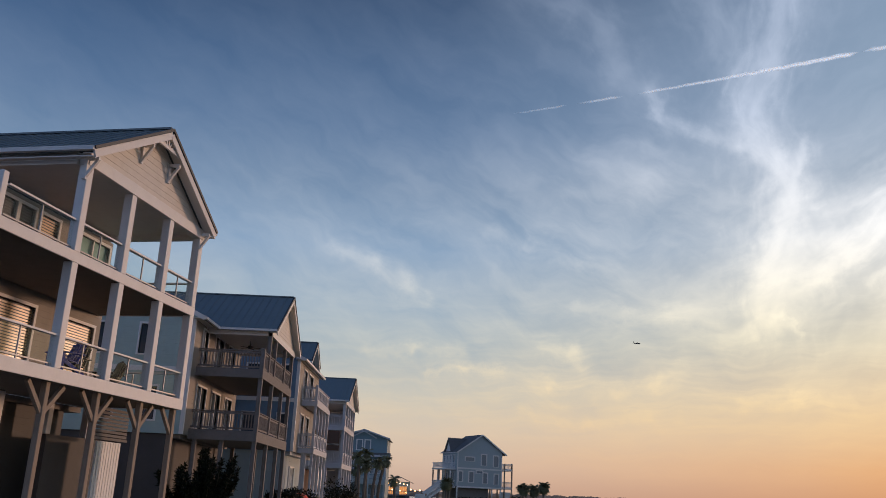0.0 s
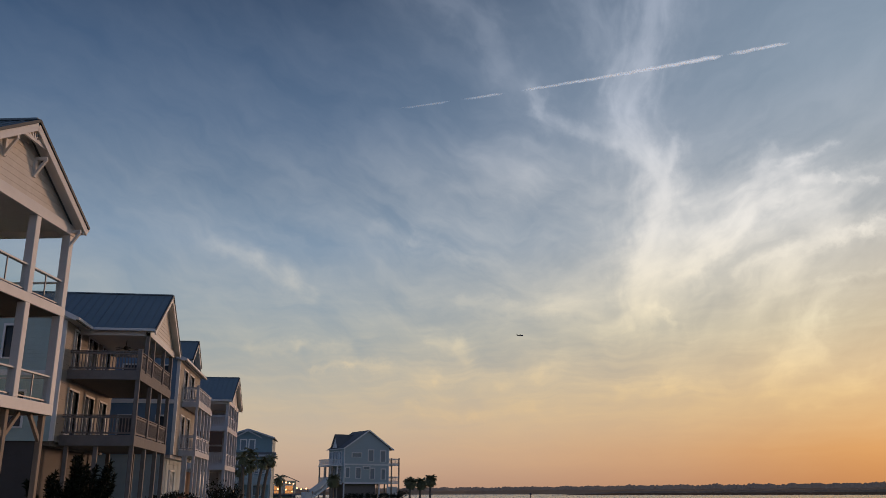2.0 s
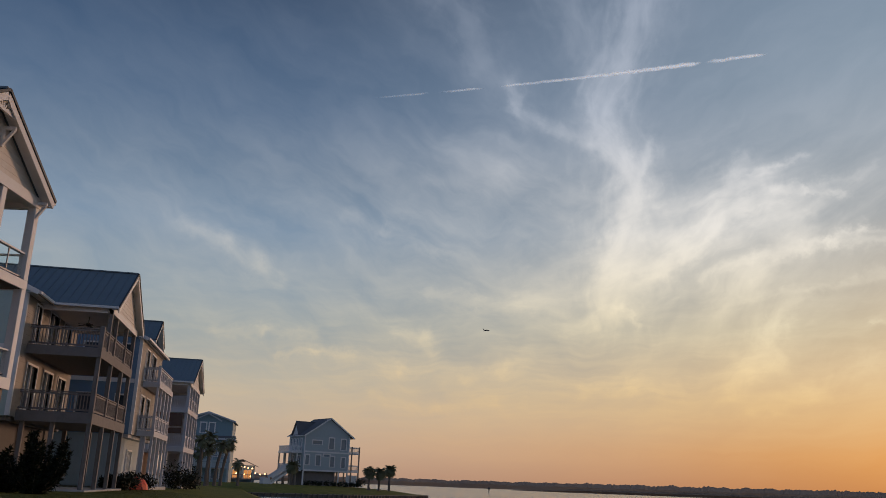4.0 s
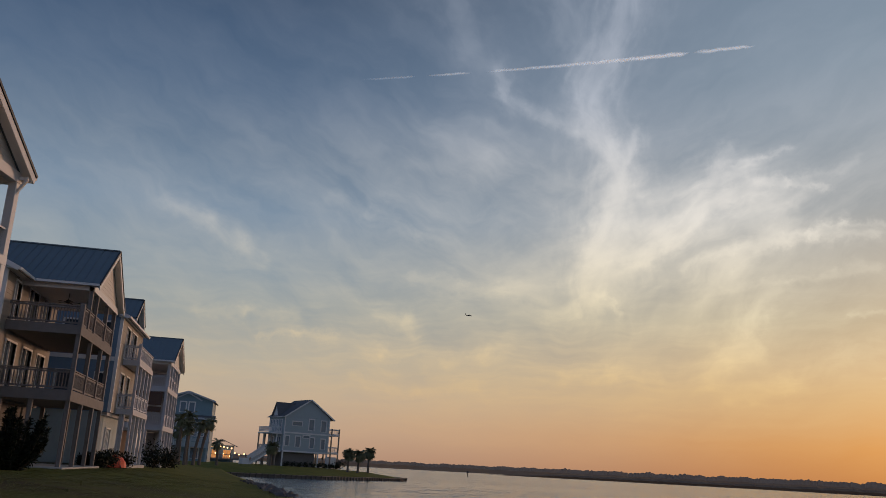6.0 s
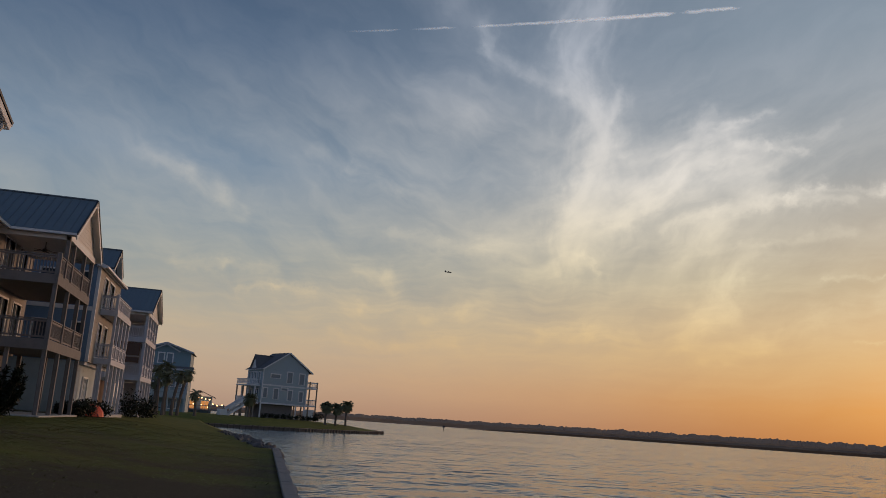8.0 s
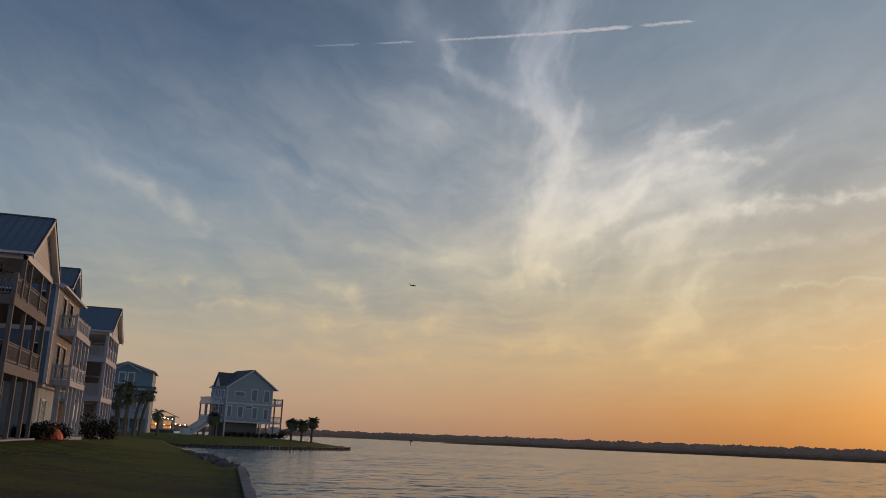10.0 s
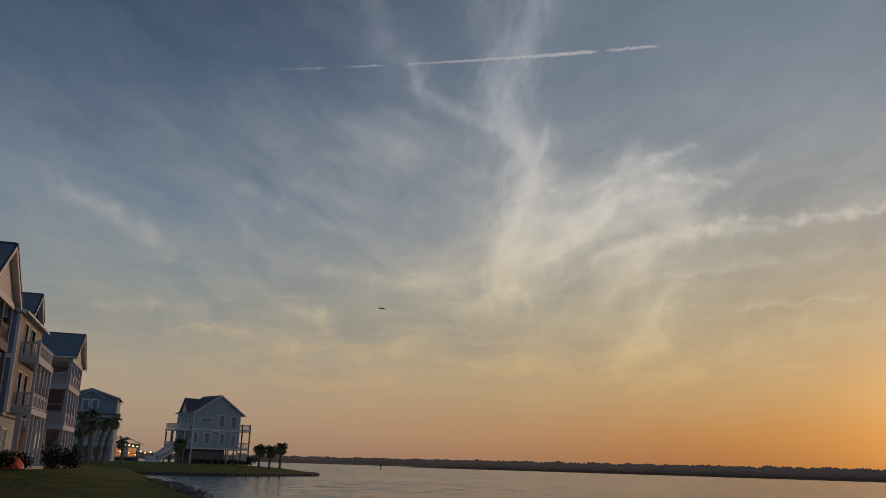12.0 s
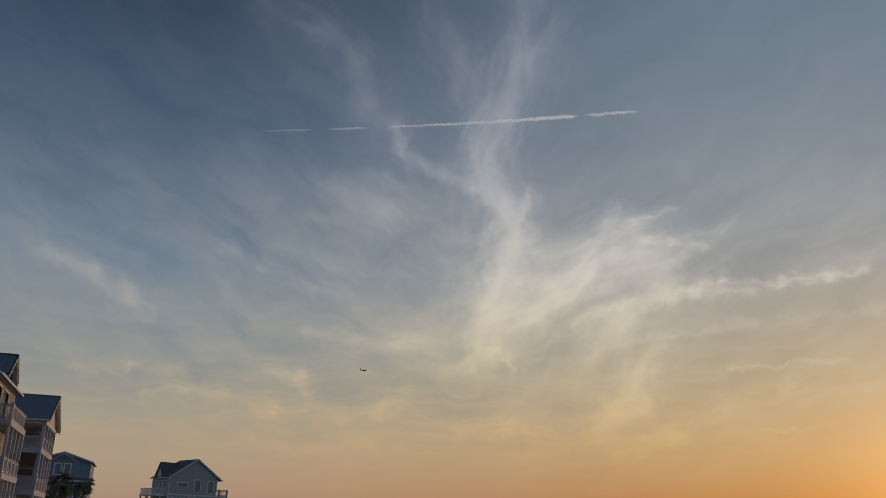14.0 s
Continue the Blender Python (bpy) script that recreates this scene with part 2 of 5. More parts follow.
def lawn_material():
    m = bpy.data.materials.new("lawn")
    m.use_nodes = True
    g = Graph(m.node_tree)
    at = g.node("ShaderNodeTexCoord").outputs["Object"]
    patch, mid, fine = g.noise(at, 0.11, 5.0, 0.6), g.noise(at, 0.7, 5.0, 0.65), g.noise(at, 14.0, 4.0, 0.7)
    green = g.mix(g.ramp(mid, [(0.35, 0.0), (0.65, 1.0)]), (0.13, 0.14, 0.013), (0.235, 0.21, 0.025))
    # Dry brown of worn patches, set darker to paint in the foreground shadow too.
    dry = g.mix(fine, (0.05, 0.034, 0.023), (0.09, 0.058, 0.038))
    sep = g.node("ShaderNodeSeparateXYZ", Vector=at)
    # Patchy wear, thickened towards low y where the painted shadow lies.
    worn_and_shaded = g.ramp(g.math("ADD", g.math("MULTIPLY", sep.outputs[1], -0.012), g.math("ADD", patch, g.math("MULTIPLY", mid, 0.5))), [(0.3, 0.0), (0.56, 0.92)])
    col = g.mix(worn_and_shaded, green, dry)
    col = g.mix(g.math("MULTIPLY", fine, 0.5), col, (0.062, 0.052, 0.018))
    s = g.node("ShaderNodeBsdfPrincipled", Base_Color=col, Roughness=0.9)
    s.inputs["Specular IOR Level"].default_value = 0.15
    g.put(s, "Normal", g.node("ShaderNodeBump", Strength=0.5, Distance=0.03, Height=g.math("ADD", fine, g.math("MULTIPLY", mid, 1.0))).outputs[0])
    g.node("ShaderNodeOutputMaterial", Surface=s.outputs[0])
    return m


def water_material():
    m = bpy.data.materials.new("sound_water")
    m.use_nodes = True
    g = Graph(m.node_tree)
    at = g.node("ShaderNodeMapping", Vector=g.node("ShaderNodeTexCoord").outputs["Object"])
    at.inputs["Rotation"].default_value = (0, 0, radians(-28))
    at.inputs["Scale"].default_value = (0.45, 1.0, 1)
    at = at.outputs[0]
    gust = g.ramp(g.noise(at, 0.03, 4.0, 0.6), [(0.35, 0.55), (0.65, 1.0)])
    tilt = g.vec("ADD", g.noise(at, 0.9, 4.0, 0.6, "Color"), g.noise(at, 4.0, 3.0, 0.6, "Color"))
    tilt = g.vec("MULTIPLY", g.vec("SUBTRACT", tilt, (1.0, 1.0, 1.0)), (0.85, 1.8, 0.0))
    scaled = g.node("ShaderNodeVectorMath", i0=tilt)
    scaled.operation = "SCALE"
    g.put(scaled, "Scale", gust)
    facing = g.vec("NORMALIZE", g.vec("ADD", scaled.outputs[0], (0.0, 0.0, 1.0)))
    s = g.node("ShaderNodeBsdfPrincipled", Base_Color=(0.15, 0.165, 0.16, 1), Roughness=0.16, IOR=1.45, Normal=facing)
    g.node("ShaderNodeOutputMaterial", Surface=s.outputs[0])
    return m


WHITE = material("white_paint", (0.74, 0.72, 0.7), 0.55, vary=0.1, stain=0.12, bump=0.15)
CREAM = material("cream_siding", (0.66, 0.61, 0.55), 0.6, vary=0.12, stain=0.15, bump=0.2)
SAGE = material("sage_green_siding", (0.4, 0.5, 0.47), 0.6, vary=0.12, stain=0.12, bump=0.2)
BLUE = material("blue_grey_siding", (0.16, 0.25, 0.35), 0.6, vary=0.12, stain=0.15, bump=0.2)
TEAL = material("teal_siding", (0.2, 0.29, 0.33), 0.6, vary=0.12, stain=0.15, bump=0.2)
PALE_BLUE = material("pale_blue_siding", (0.37, 0.43, 0.45), 0.6, vary=0.12, stain=0.12, bump=0.2)
# Ground-floor siding, darkened so the shade under the houses is in its colour.
SHADED_TAUPE = material("taupe_siding_painted_shade", (0.075, 0.066, 0.062), 0.7, vary=0.15, stain=0.2, bump=0.2)
TAN = material("tan_siding", (0.3, 0.265, 0.225), 0.65, vary=0.15, stain=0.2, bump=0.2)
GREY_WHITE = material("grey_white_paint", (0.5, 0.5, 0.53), 0.6, vary=0.12, stain=0.2, bump=0.15)
BROWN = material("brown_shade_cloth", (0.12, 0.07, 0.05), 0.8, vary=0.2)
TIMBER = material("weathered_timber", (0.32, 0.25, 0.19), 0.8, vary=0.3, stain=0.3, bump=0.4, stretch=(3, 3, 0.4))
GREY_TIMBER = material("grey_brown_deck_timber", (0.2, 0.178, 0.165), 0.8, vary=0.3, stain=0.3, bump=0.4)
METAL_ROOF = material("blue_standing_seam_metal", (0.165, 0.2, 0.215), 0.55, 0.0, vary=0.12, stain=0.15)
SHINGLE = material("dark_shingle", (0.12, 0.113, 0.11), 0.85, vary=0.35, scale=2.0, bump=0.6, bump_scale=12, random_tone=0.3)
SEAWALL = material("grey_seawall_concrete", (0.24, 0.235, 0.22), 0.9, vary=0.3, stain=0.45, bump=0.5)
CONCRETE = material("pale_concrete", (0.46, 0.44, 0.4), 0.85, vary=0.25, stain=0.3, bump=0.4)
ROCK = material("grey_riprap_stone", (0.14, 0.13, 0.125), 0.85, vary=0.35, scale=1.5, bump=0.8, bump_scale=8, random_tone=0.5)
BULKHEAD = material("wet_timber_piling", (0.13, 0.105, 0.085), 0.7, vary=0.35, stain=0.5, bump=0.5, stretch=(2, 2, 0.4))
GLASS, PANE = glass_material("window_glass"), clear_glass("railing_glass")
CURTAINED = glass_material("curtained_window_glass", (0.2, 0.25, 0.29))
STEEL = material("brushed_steel", (0.3, 0.3, 0.3), 0.5, 0.3, vary=0.08)
BLIND = material("amber_slatted_blind", (0.66, 0.42, 0.2), 0.3, vary=0.1, spec=1.0)
SHUTTER = material("dark_shutter_slats", (0.075, 0.075, 0.08), 0.6, vary=0.2)
# Pale green base colour stands in for a sunlit reflection in the door.
GREEN_REFLECTION_GLASS = glass_material("door_glass_painted_green_reflection", (0.3, 0.46, 0.38))
DARK = material("dark_fittings", (0.03, 0.03, 0.035), 0.5, vary=0.2)
NAVY = material("navy_cushion", (0.04, 0.065, 0.3), 0.8, vary=0.2, bump=0.3)
RED = material("red_canvas", (0.75, 0.09, 0.03), 0.6, vary=0.2)
BARK = material("palm_bark", (0.16, 0.125, 0.095), 0.9, vary=0.4, scale=4, bump=0.9, bump_scale=14)
FROND = leaf_material("palm_frond", (0.11, 0.13, 0.06), (0.25, 0.22, 0.12))
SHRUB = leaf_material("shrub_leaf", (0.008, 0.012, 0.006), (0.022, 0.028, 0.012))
MARSH = material("marsh_reeds", (0.23, 0.125, 0.065), 0.95, vary=0.4, scale=0.02)
# Base colour lifted and warmed to paint distance haze onto the woods.
HAZED_FAR_WOOD = material("distant_woods_painted_haze", (0.5, 0.29, 0.17), 0.95, vary=0.3, scale=0.01)
WARM_LAMP = lamp_material("warm_lamp", (1.0, 0.5, 0.18), 4.0)
LIT_ROOM = lamp_material("lit_room_window", (1.0, 0.4, 0.12), 0.5)
LAWN, WATER = lawn_material(), water_material()


# ---- mesh helpers ----
def box(bm, x0, x1, y0, y1, z0, z1):
    vs = [bm.verts.new(p) for p in ((x0, y0, z0), (x1, y0, z0), (x1, y1, z0), (x0, y1, z0), (x0, y0, z1), (x1, y0, z1), (x1, y1, z1), (x0, y1, z1))]
    for f in ((0, 3, 2, 1), (4, 5, 6, 7), (0, 1, 5, 4), (1, 2, 6, 5), (2, 3, 7, 6), (3, 0, 4, 7)):
        bm.faces.new([vs[i] for i in f])
    return bm


def beam(bm, a, b, w, h=None):
    """A squared bar from a to b, w wide and h deep."""
    h = h or w
    a, b = Vector(a), Vector(b)
    d = (b - a).normalized()
    s = d.cross(Vector((0, 0, 1))) if abs(d.z) < 0.95 else d.cross(Vector((0, 1, 0)))
    s.normalize()
    u = s.cross(d)
    ring = [[bm.verts.new(p + s * (i * w / 2) + u * (j * h / 2)) for i, j in ((-1, -1), (1, -1), (1, 1), (-1, 1))] for p in (a, b)]
    for k in range(4):
        bm.faces.new((ring[0][k], ring[0][(k + 1) % 4], ring[1][(k + 1) % 4], ring[1][k]))
    bm.faces.new(ring[0][::-1])
    bm.faces.new(ring[1])
    return bm


def slab(bm, pts, thick):
    """A flat polygon given thickness along its normal, downwards from pts."""
    ps = [Vector(p) for p in pts]
    n = (ps[1] - ps[0]).cross(ps[2] - ps[0]).normalized()
    if n.z < 0 or (abs(n.z) < 1e-6 and n.x < 0):
        n.negate()
    top, low = [bm.verts.new(p) for p in ps], [bm.verts.new(p - n * thick) for p in ps]
    bm.faces.new(top)
    bm.faces.new(low[::-1])
    for k in range(len(ps)):
        j = (k + 1) % len(ps)
        bm.faces.new((top[k], low[k], low[j], top[j]))
    return bm


def tube(bm, pts, radii, sides=8):
    rings = []
    for i, p in enumerate(pts):
        d = (Vector(pts[min(i + 1, len(pts) - 1)]) - Vector(pts[max(i - 1, 0)])).normalized()
        s = d.cross(Vector((0.3, 1, 0.2))).normalized()
        u = s.cross(d)
        rings.append([bm.verts.new(Vector(p) + (s * math.cos(a) + u * math.sin(a)) * radii[i]) for a in (2 * math.pi * k / sides for k in range(sides))])
    for r0, r1 in zip(rings, rings[1:]):
        for k in range(sides):
            bm.faces.new((r0[k], r0[(k + 1) % sides], r1[(k + 1) % sides], r1[k]))
    bm.faces.new(rings[0][::-1])
    bm.faces.new(rings[-1])
    return bm


def mesh_of(name, bm, mat, bevel=0.0):
    if bevel:
        bmesh.ops.bevel(bm, geom=bm.edges[:], offset=bevel, segments=1, affect="EDGES")
    bmesh.ops.recalc_face_normals(bm, faces=bm.faces[:])
    me = bpy.data.meshes.new(name)
    bm.to_mesh(me)
    bm.free()
    me.materials.append(mat)
    return me


def part(name, bm, mat, parent=None, label="", bevel=0.0):
    ob = new(name, mesh_of(name, bm, mat, bevel))
    ob.parent = parent
    return tagged(ob, label)


def thing(name, at, turn, label, category, group="", kind=""):
    ob = new(name)
    ob.matrix_basis = pose(*at, 0, 0, turn)
    return tagged(ob, label, category, group, kind)


def flat_box(name, dims, mat, parent, label="", bevel=0.0):
    return part(name, box(bmesh.new(), *dims), mat, parent, label, bevel)


# ---- ground, water and far shore ----
SHORE = [(-80, 0.0), (0, 0.56), (17, 1.08), (38.5, 1.74), (42, 1.55), (49, 1.0), (62, -0.2), (82, -1.9), (98, -3.2), (120, -4.6), (128, -5.2), (180, -9.5), (235, -20)]


def shore_x(y):
    for (y0, x0), (y1, x1) in zip(SHORE, SHORE[1:]):
        if y <= y1:
            return x0 + (x1 - x0) * (y - y0) / (y1 - y0)
    return SHORE[-1][1]


def smooth(t):
    t = max(0.0, min(1.0, t))
    return t * t * (3 - 2 * t)


def land_z(x, y):
    d = shore_x(y) - x
    return 0.78 + 0.62 * smooth(d / 10.0) + 0.05 * noise.noise(Vector((x * 0.2, y * 0.2, 0))) * smooth(d / 2)


def build_ground():
    bm = bmesh.new()
    offsets = [0, 0.3, 0.8, 1.5, 2.5, 4, 6, 8, 11, 15, 22, 35, 70, 150, 400, 1500]
    ys = [-1500, -500, -80] + [-40 + 2.5 * k for k in range(111)]
    rows = []
    for y in ys:
        yy = max(-80, y)
        row = [bm.verts.new((shore_x(yy), y, -1.0))]
        row += [bm.verts.new((shore_x(yy) - d, y, land_z(shore_x(yy) - d, yy))) for d in offsets]
        rows.append(row)
    for r0, r1 in zip(rows, rows[1:]):
        for a, b, c, d in zip(r0, r0[1:], r1[1:], r1):
            bm.faces.new((a, b, c, d))
    # the spit with its bulkhead, beyond the inlet
    outer = [(-14, 117), (-2.2, 121), (3.6, 123.5), (9.4, 127.5), (16.3, 137), (24.4, 149), (25.8, 153), (24, 168), (14, 184), (-6, 196), (-30, 200)]
    cx, cy = 2.0, 162.0
    rings = []
    for shrink, z in ((0, -1.0), (0, 0.4), (1.5, 0.55), (7.0, 1.15), (15.0, 1.5)):
        ring = []
        for x, y in outer:
            v = Vector((cx - x, cy - y, 0))
            p = Vector((x, y, 0)) + v.normalized() * min(shrink, v.length * 0.6)
            ring.append(bm.verts.new((p.x, p.y, z)))
        rings.append(ring)
    for r0, r1 in zip(rings, rings[1:]):
        for k in range(len(outer)):
            j = (k + 1) % len(outer)
            bm.faces.new((r0[k], r0[j], r1[j], r1[k]))
    bm.faces.new(rings[-1])
    ob = part("ground", bm, LAWN)
    for p in ob.data.polygons:
        p.use_smooth = True
    return tagged(ob, "dim green lawn by the water, worn brown patches and painted foreground shadow", "ground", kind="structure")


def build_water():
    bm = bmesh.new()
    bmesh.ops.create_grid(bm, x_segments=8, y_segments=8, size=4500)
    return tagged(part("water", bm, WATER), "rippled calm water reflecting the sunset sky", "water", kind="structure")


def ridge_strip(name, az0, az1, dist, height, rough, mat, label, seed, depth=120.0, base=0.0):
    """A low wooded or marshy bank far across the water, with an uneven top."""
    bm = bmesh.new()
    n = int((az1 - az0) * 14)
    front, crest, back = [], [], []
    for i in range(n + 1):
        a = radians(az0 + (az1 - az0) * i / n)
        f = min(1.0, i / (n * 0.08), (n - i) / (n * 0.02)) if name == "marsh_bank" else 1.0
        u = Vector((i * 0.045, seed, 0))
        k = noise.noise(u * 3) * 0.5 + noise.noise(u * 11) * 0.35 + noise.noise(u * 31) * 0.3
        h = base + max(0.15, height * f * (0.75 + 0.7 * max(0, az0 + (az1 - az0) * i / n) / 45) * (1 + rough * k))
        r = dist * (1 + 0.03 * noise.noise(Vector((i * 0.02, seed + 5, 0))))
        s, c = math.sin(a), math.cos(a)
        front.append((bm.verts.new((s * r, c * r, -0.5)), bm.verts.new((s * r, c * r, h * 0.55))))
        crest.append(bm.verts.new((s * (r + 18), c * (r + 18), h)))
        back.append(bm.verts.new((s * (r + depth), c * (r + depth), -0.5)))
    for i in range(n):
        bm.faces.new((front[i][0], front[i + 1][0], front[i + 1][1], front[i][1]))
        bm.faces.new((front[i][1], front[i + 1][1], crest[i + 1], crest[i]))
        bm.faces.new((crest[i], crest[i + 1], back[i + 1], back[i]))
    return tagged(part(name, bm, mat), label, "far shore", kind="structure")


build_ground()
build_water()
ridge_strip("far_shore", -20, 75, 1500, 13, 0.35, HAZED_FAR_WOOD, "low wooded shore across the water, haze painted into its colour", 3.1)
ridge_strip("marsh_bank", 15, 75, 900, 3.6, 0.35, MARSH, "dark marsh bank in front of the wooded shore", 9.7)


# ---- building parts ----
def lap_wall(parent, mat, a, b, z0, z1, holes=(), limit=None, thick=0.16, lap=0.2, name="wall", label="", pieces=True):
    """A wall of overlapping boards from a to b (local x, y), seen from the right-hand side of a->b; holes are (u0, u1, z0, z1)
    along it; limit(z) gives the first and last u of a gable row."""
    a, b = Vector((*a, 0)), Vector((*b, 0))
    length = (b - a).length
    d = (b - a) / length
    n = Vector((d.y, -d.x, 0))
    cuts = sorted({z0, z1, *[h for q in holes for h in q[2:] if z0 < h < z1]})
    rows = []
    for lo, hi in zip(cuts, cuts[1:]):
        k = max(1, round((hi - lo) / lap))
        rows += [(lo + (hi - lo) * i / k, lo + (hi - lo) * (i + 1) / k) for i in range(k)]
    wall = None
    joined = bmesh.new()
    for lo, hi in rows:
        mid = (lo + hi) / 2
        (s0, e0), (s1, e1) = (limit(lo), limit(hi)) if limit else ((0, length), (0, length))
        spans = [(s0, e0, s1, e1)]
        for h0, h1, g0, g1 in holes:
            if g0 < mid < g1:
                spans = [p for s, e, _, _ in spans for p in ((s, min(e, h0), s, min(e, h0)), (max(s, h1), e, max(s, h1), e)) if p[1] - p[0] > 0.01]
        for s, e, st, et in spans:
            bm = bmesh.new() if pieces else joined
            et = max(et, st + 0.01)
            v = [bm.verts.new(a + d * u + n * o + Vector((0, 0, z))) for lo_u, hi_u in ((s, st), (e, et)) for u, o, z in ((lo_u, 0.012, lo), (hi_u, 0.0, hi), (hi_u, -thick, hi), (lo_u, -thick, lo))]
            for f in ((0, 4, 5, 1), (1, 5, 6, 2), (2, 6, 7, 3), (3, 7, 4, 0), (0, 1, 2, 3), (7, 6, 5, 4)):
                bm.faces.new([v[i] for i in f])
            if pieces and wall is None:
                wall = part(name, bm, mat, parent, label)
            elif pieces:
                part("board", bm, mat, wall)
    return wall if pieces else tagged(part(name, joined, mat, parent, label), kind="stuff")


def oriented(parent, a, b):
    """The place of things on a wall from a to b: local x along it, y out of it."""
    d = (Vector(b) - Vector(a)).normalized()
    return Matrix(((d.x, d.y, 0, a[0]), (d.y, -d.x, 0, a[1]), (0, 0, 1, 0), (0, 0, 0, 1)))


def window(parent, a, b, u0, u1, z0, z1, trim=WHITE, pane=GLASS, bars=1, blind=None, name="window", t=0.1):
    """A framed window in a hole of the wall a-b: trim, sill, sash bars and glass set back."""
    m = oriented(parent, a, b)
    bm = bmesh.new()
    for d in ((u0 - t, u1 + t, -0.1, 0.045, z1, z1 + t), (u0 - t, u1 + t, -0.1, 0.06, z0 - 0.08, z0), (u0 - t, u0, -0.1, 0.045, z0, z1), (u1, u1 + t, -0.1, 0.045, z0, z1)):
        box(bm, *d)
    bm.transform(m)
    frame_ob = part(name, bm, trim, parent)
    for k in range(1, bars + 1):
        u = u0 + (u1 - u0) * k / (bars + 1)
        bm = box(bmesh.new(), u - 0.035, u + 0.035, -0.09, 0.0, z0 + 0.002, z1 - 0.002)
        bm.transform(m)
        part("mullion", bm, trim, frame_ob)
    bm = box(bmesh.new(), u0, u1, -0.11, -0.09, z0, z1)
    bm.transform(m)
    part("pane", bm, DARK if blind else pane, frame_ob)
    if blind:
        for k in range(int((z1 - z0) / 0.09)):
            bm = bmesh.new()
            beam(bm, (u0 + 0.02, -0.07, z0 + 0.05 + k * 0.09), (u1 - 0.02, -0.07, z0 + 0.05 + k * 0.09), 0.012, 0.058)
            bm.transform(m)
            part("slat", bm, blind, frame_ob)
    return frame_ob


def baluster_railing(parent, a, b, z, mat, high=0.95, step=0.14, post=0.0):
    """A railing from a to b on a floor at z: two rails, with each baluster a piece under them."""
    a, b = Vector((*a, z)), Vector((*b, z))
    d = (b - a).normalized()
    up = Vector((0, 0, 1))
    bm = bmesh.new()
    beam(bm, a + up * high, b + up * high, 0.12, 0.05)
    beam(bm, a + up * (high - 0.09), b + up * (high - 0.09), 0.05, 0.09)
    rail = part("railing", bm, mat, parent)
    part("bottom_rail", beam(bmesh.new(), a + up * 0.12, b + up * 0.12, 0.05, 0.09), mat, rail)
    me = mesh_of("baluster", box(bmesh.new(), -0.022, 0.022, -0.022, 0.022, 0.12, high - 0.08), mat)
    n = int((b - a).length / step)
    for k in range(1, n):
        ob = new("baluster", me)
        ob.parent = rail
        ob.matrix_basis = Matrix.Translation(a + (b - a) * k / n) @ Euler((0, 0, math.atan2(d.y, d.x))).to_matrix().to_4x4()
    return rail


def glass_railing(parent, a, b, z, high=0.85):
    a, b = Vector((*a, z)), Vector((*b, z))
    up = Vector((0, 0, 1))
    bm = bmesh.new()
    beam(bm, a + up * high, b + up * high, 0.13, 0.05)
    rail = part("railing", bm, WHITE, parent)
    bm = bmesh.new()
    beam(bm, a + up * 0.1, b + up * 0.1, 0.04, 0.04)
    beam(bm, (a + b) / 2, (a + b) / 2 + up * (high - 0.03), 0.035)
    part("stanchion", bm, STEEL, rail, "slim steel stanchion")
    pane = part("pane", beam(bmesh.new(), a + up * (0.1 + high) / 2, b + up * (0.1 + high) / 2, 0.012, high - 0.16), PANE, rail, "clear glass panel")
    pane.visible_shadow = False
    return rail


def deck(parent, x0, x1, y0, y1, bot, top, face_mat, floor_mat, name="deck"):
    """A raised deck: boards, joists below and a face board all round."""
    bm = bmesh.new()
    n = max(2, int((x1 - x0) / 0.3))
    for k in range(n):
        box(bm, x0 + (x1 - x0) * k / n + 0.006, x0 + (x1 - x0) * (k + 1) / n - 0.006, y0 + 0.06, y1 - 0.06, top - 0.04, top)
    k = y0 + 0.3
    while k < y1:
        box(bm, x0 + 0.06, x1 - 0.06, k, k + 0.05, bot + 0.05, top - 0.045)
        k += 0.45
    floor = part(name, bm, floor_mat, parent)
    bm = bmesh.new()
    for d in ((x1 - 0.05, x1, y0, y1, bot, top + 0.01), (x0, x1 - 0.055, y0, y0 + 0.05, bot, top + 0.01), (x0, x1 - 0.055, y1 - 0.05, y1, bot, top + 0.01)):
        box(bm, *d)
    part("fascia", bm, face_mat, floor, bevel=0.008)
    part("soffit", box(bmesh.new(), x0 + 0.07, x1 - 0.07, y0 + 0.07, y1 - 0.07, bot + 0.02, bot + 0.045), floor_mat, floor)
    return floor


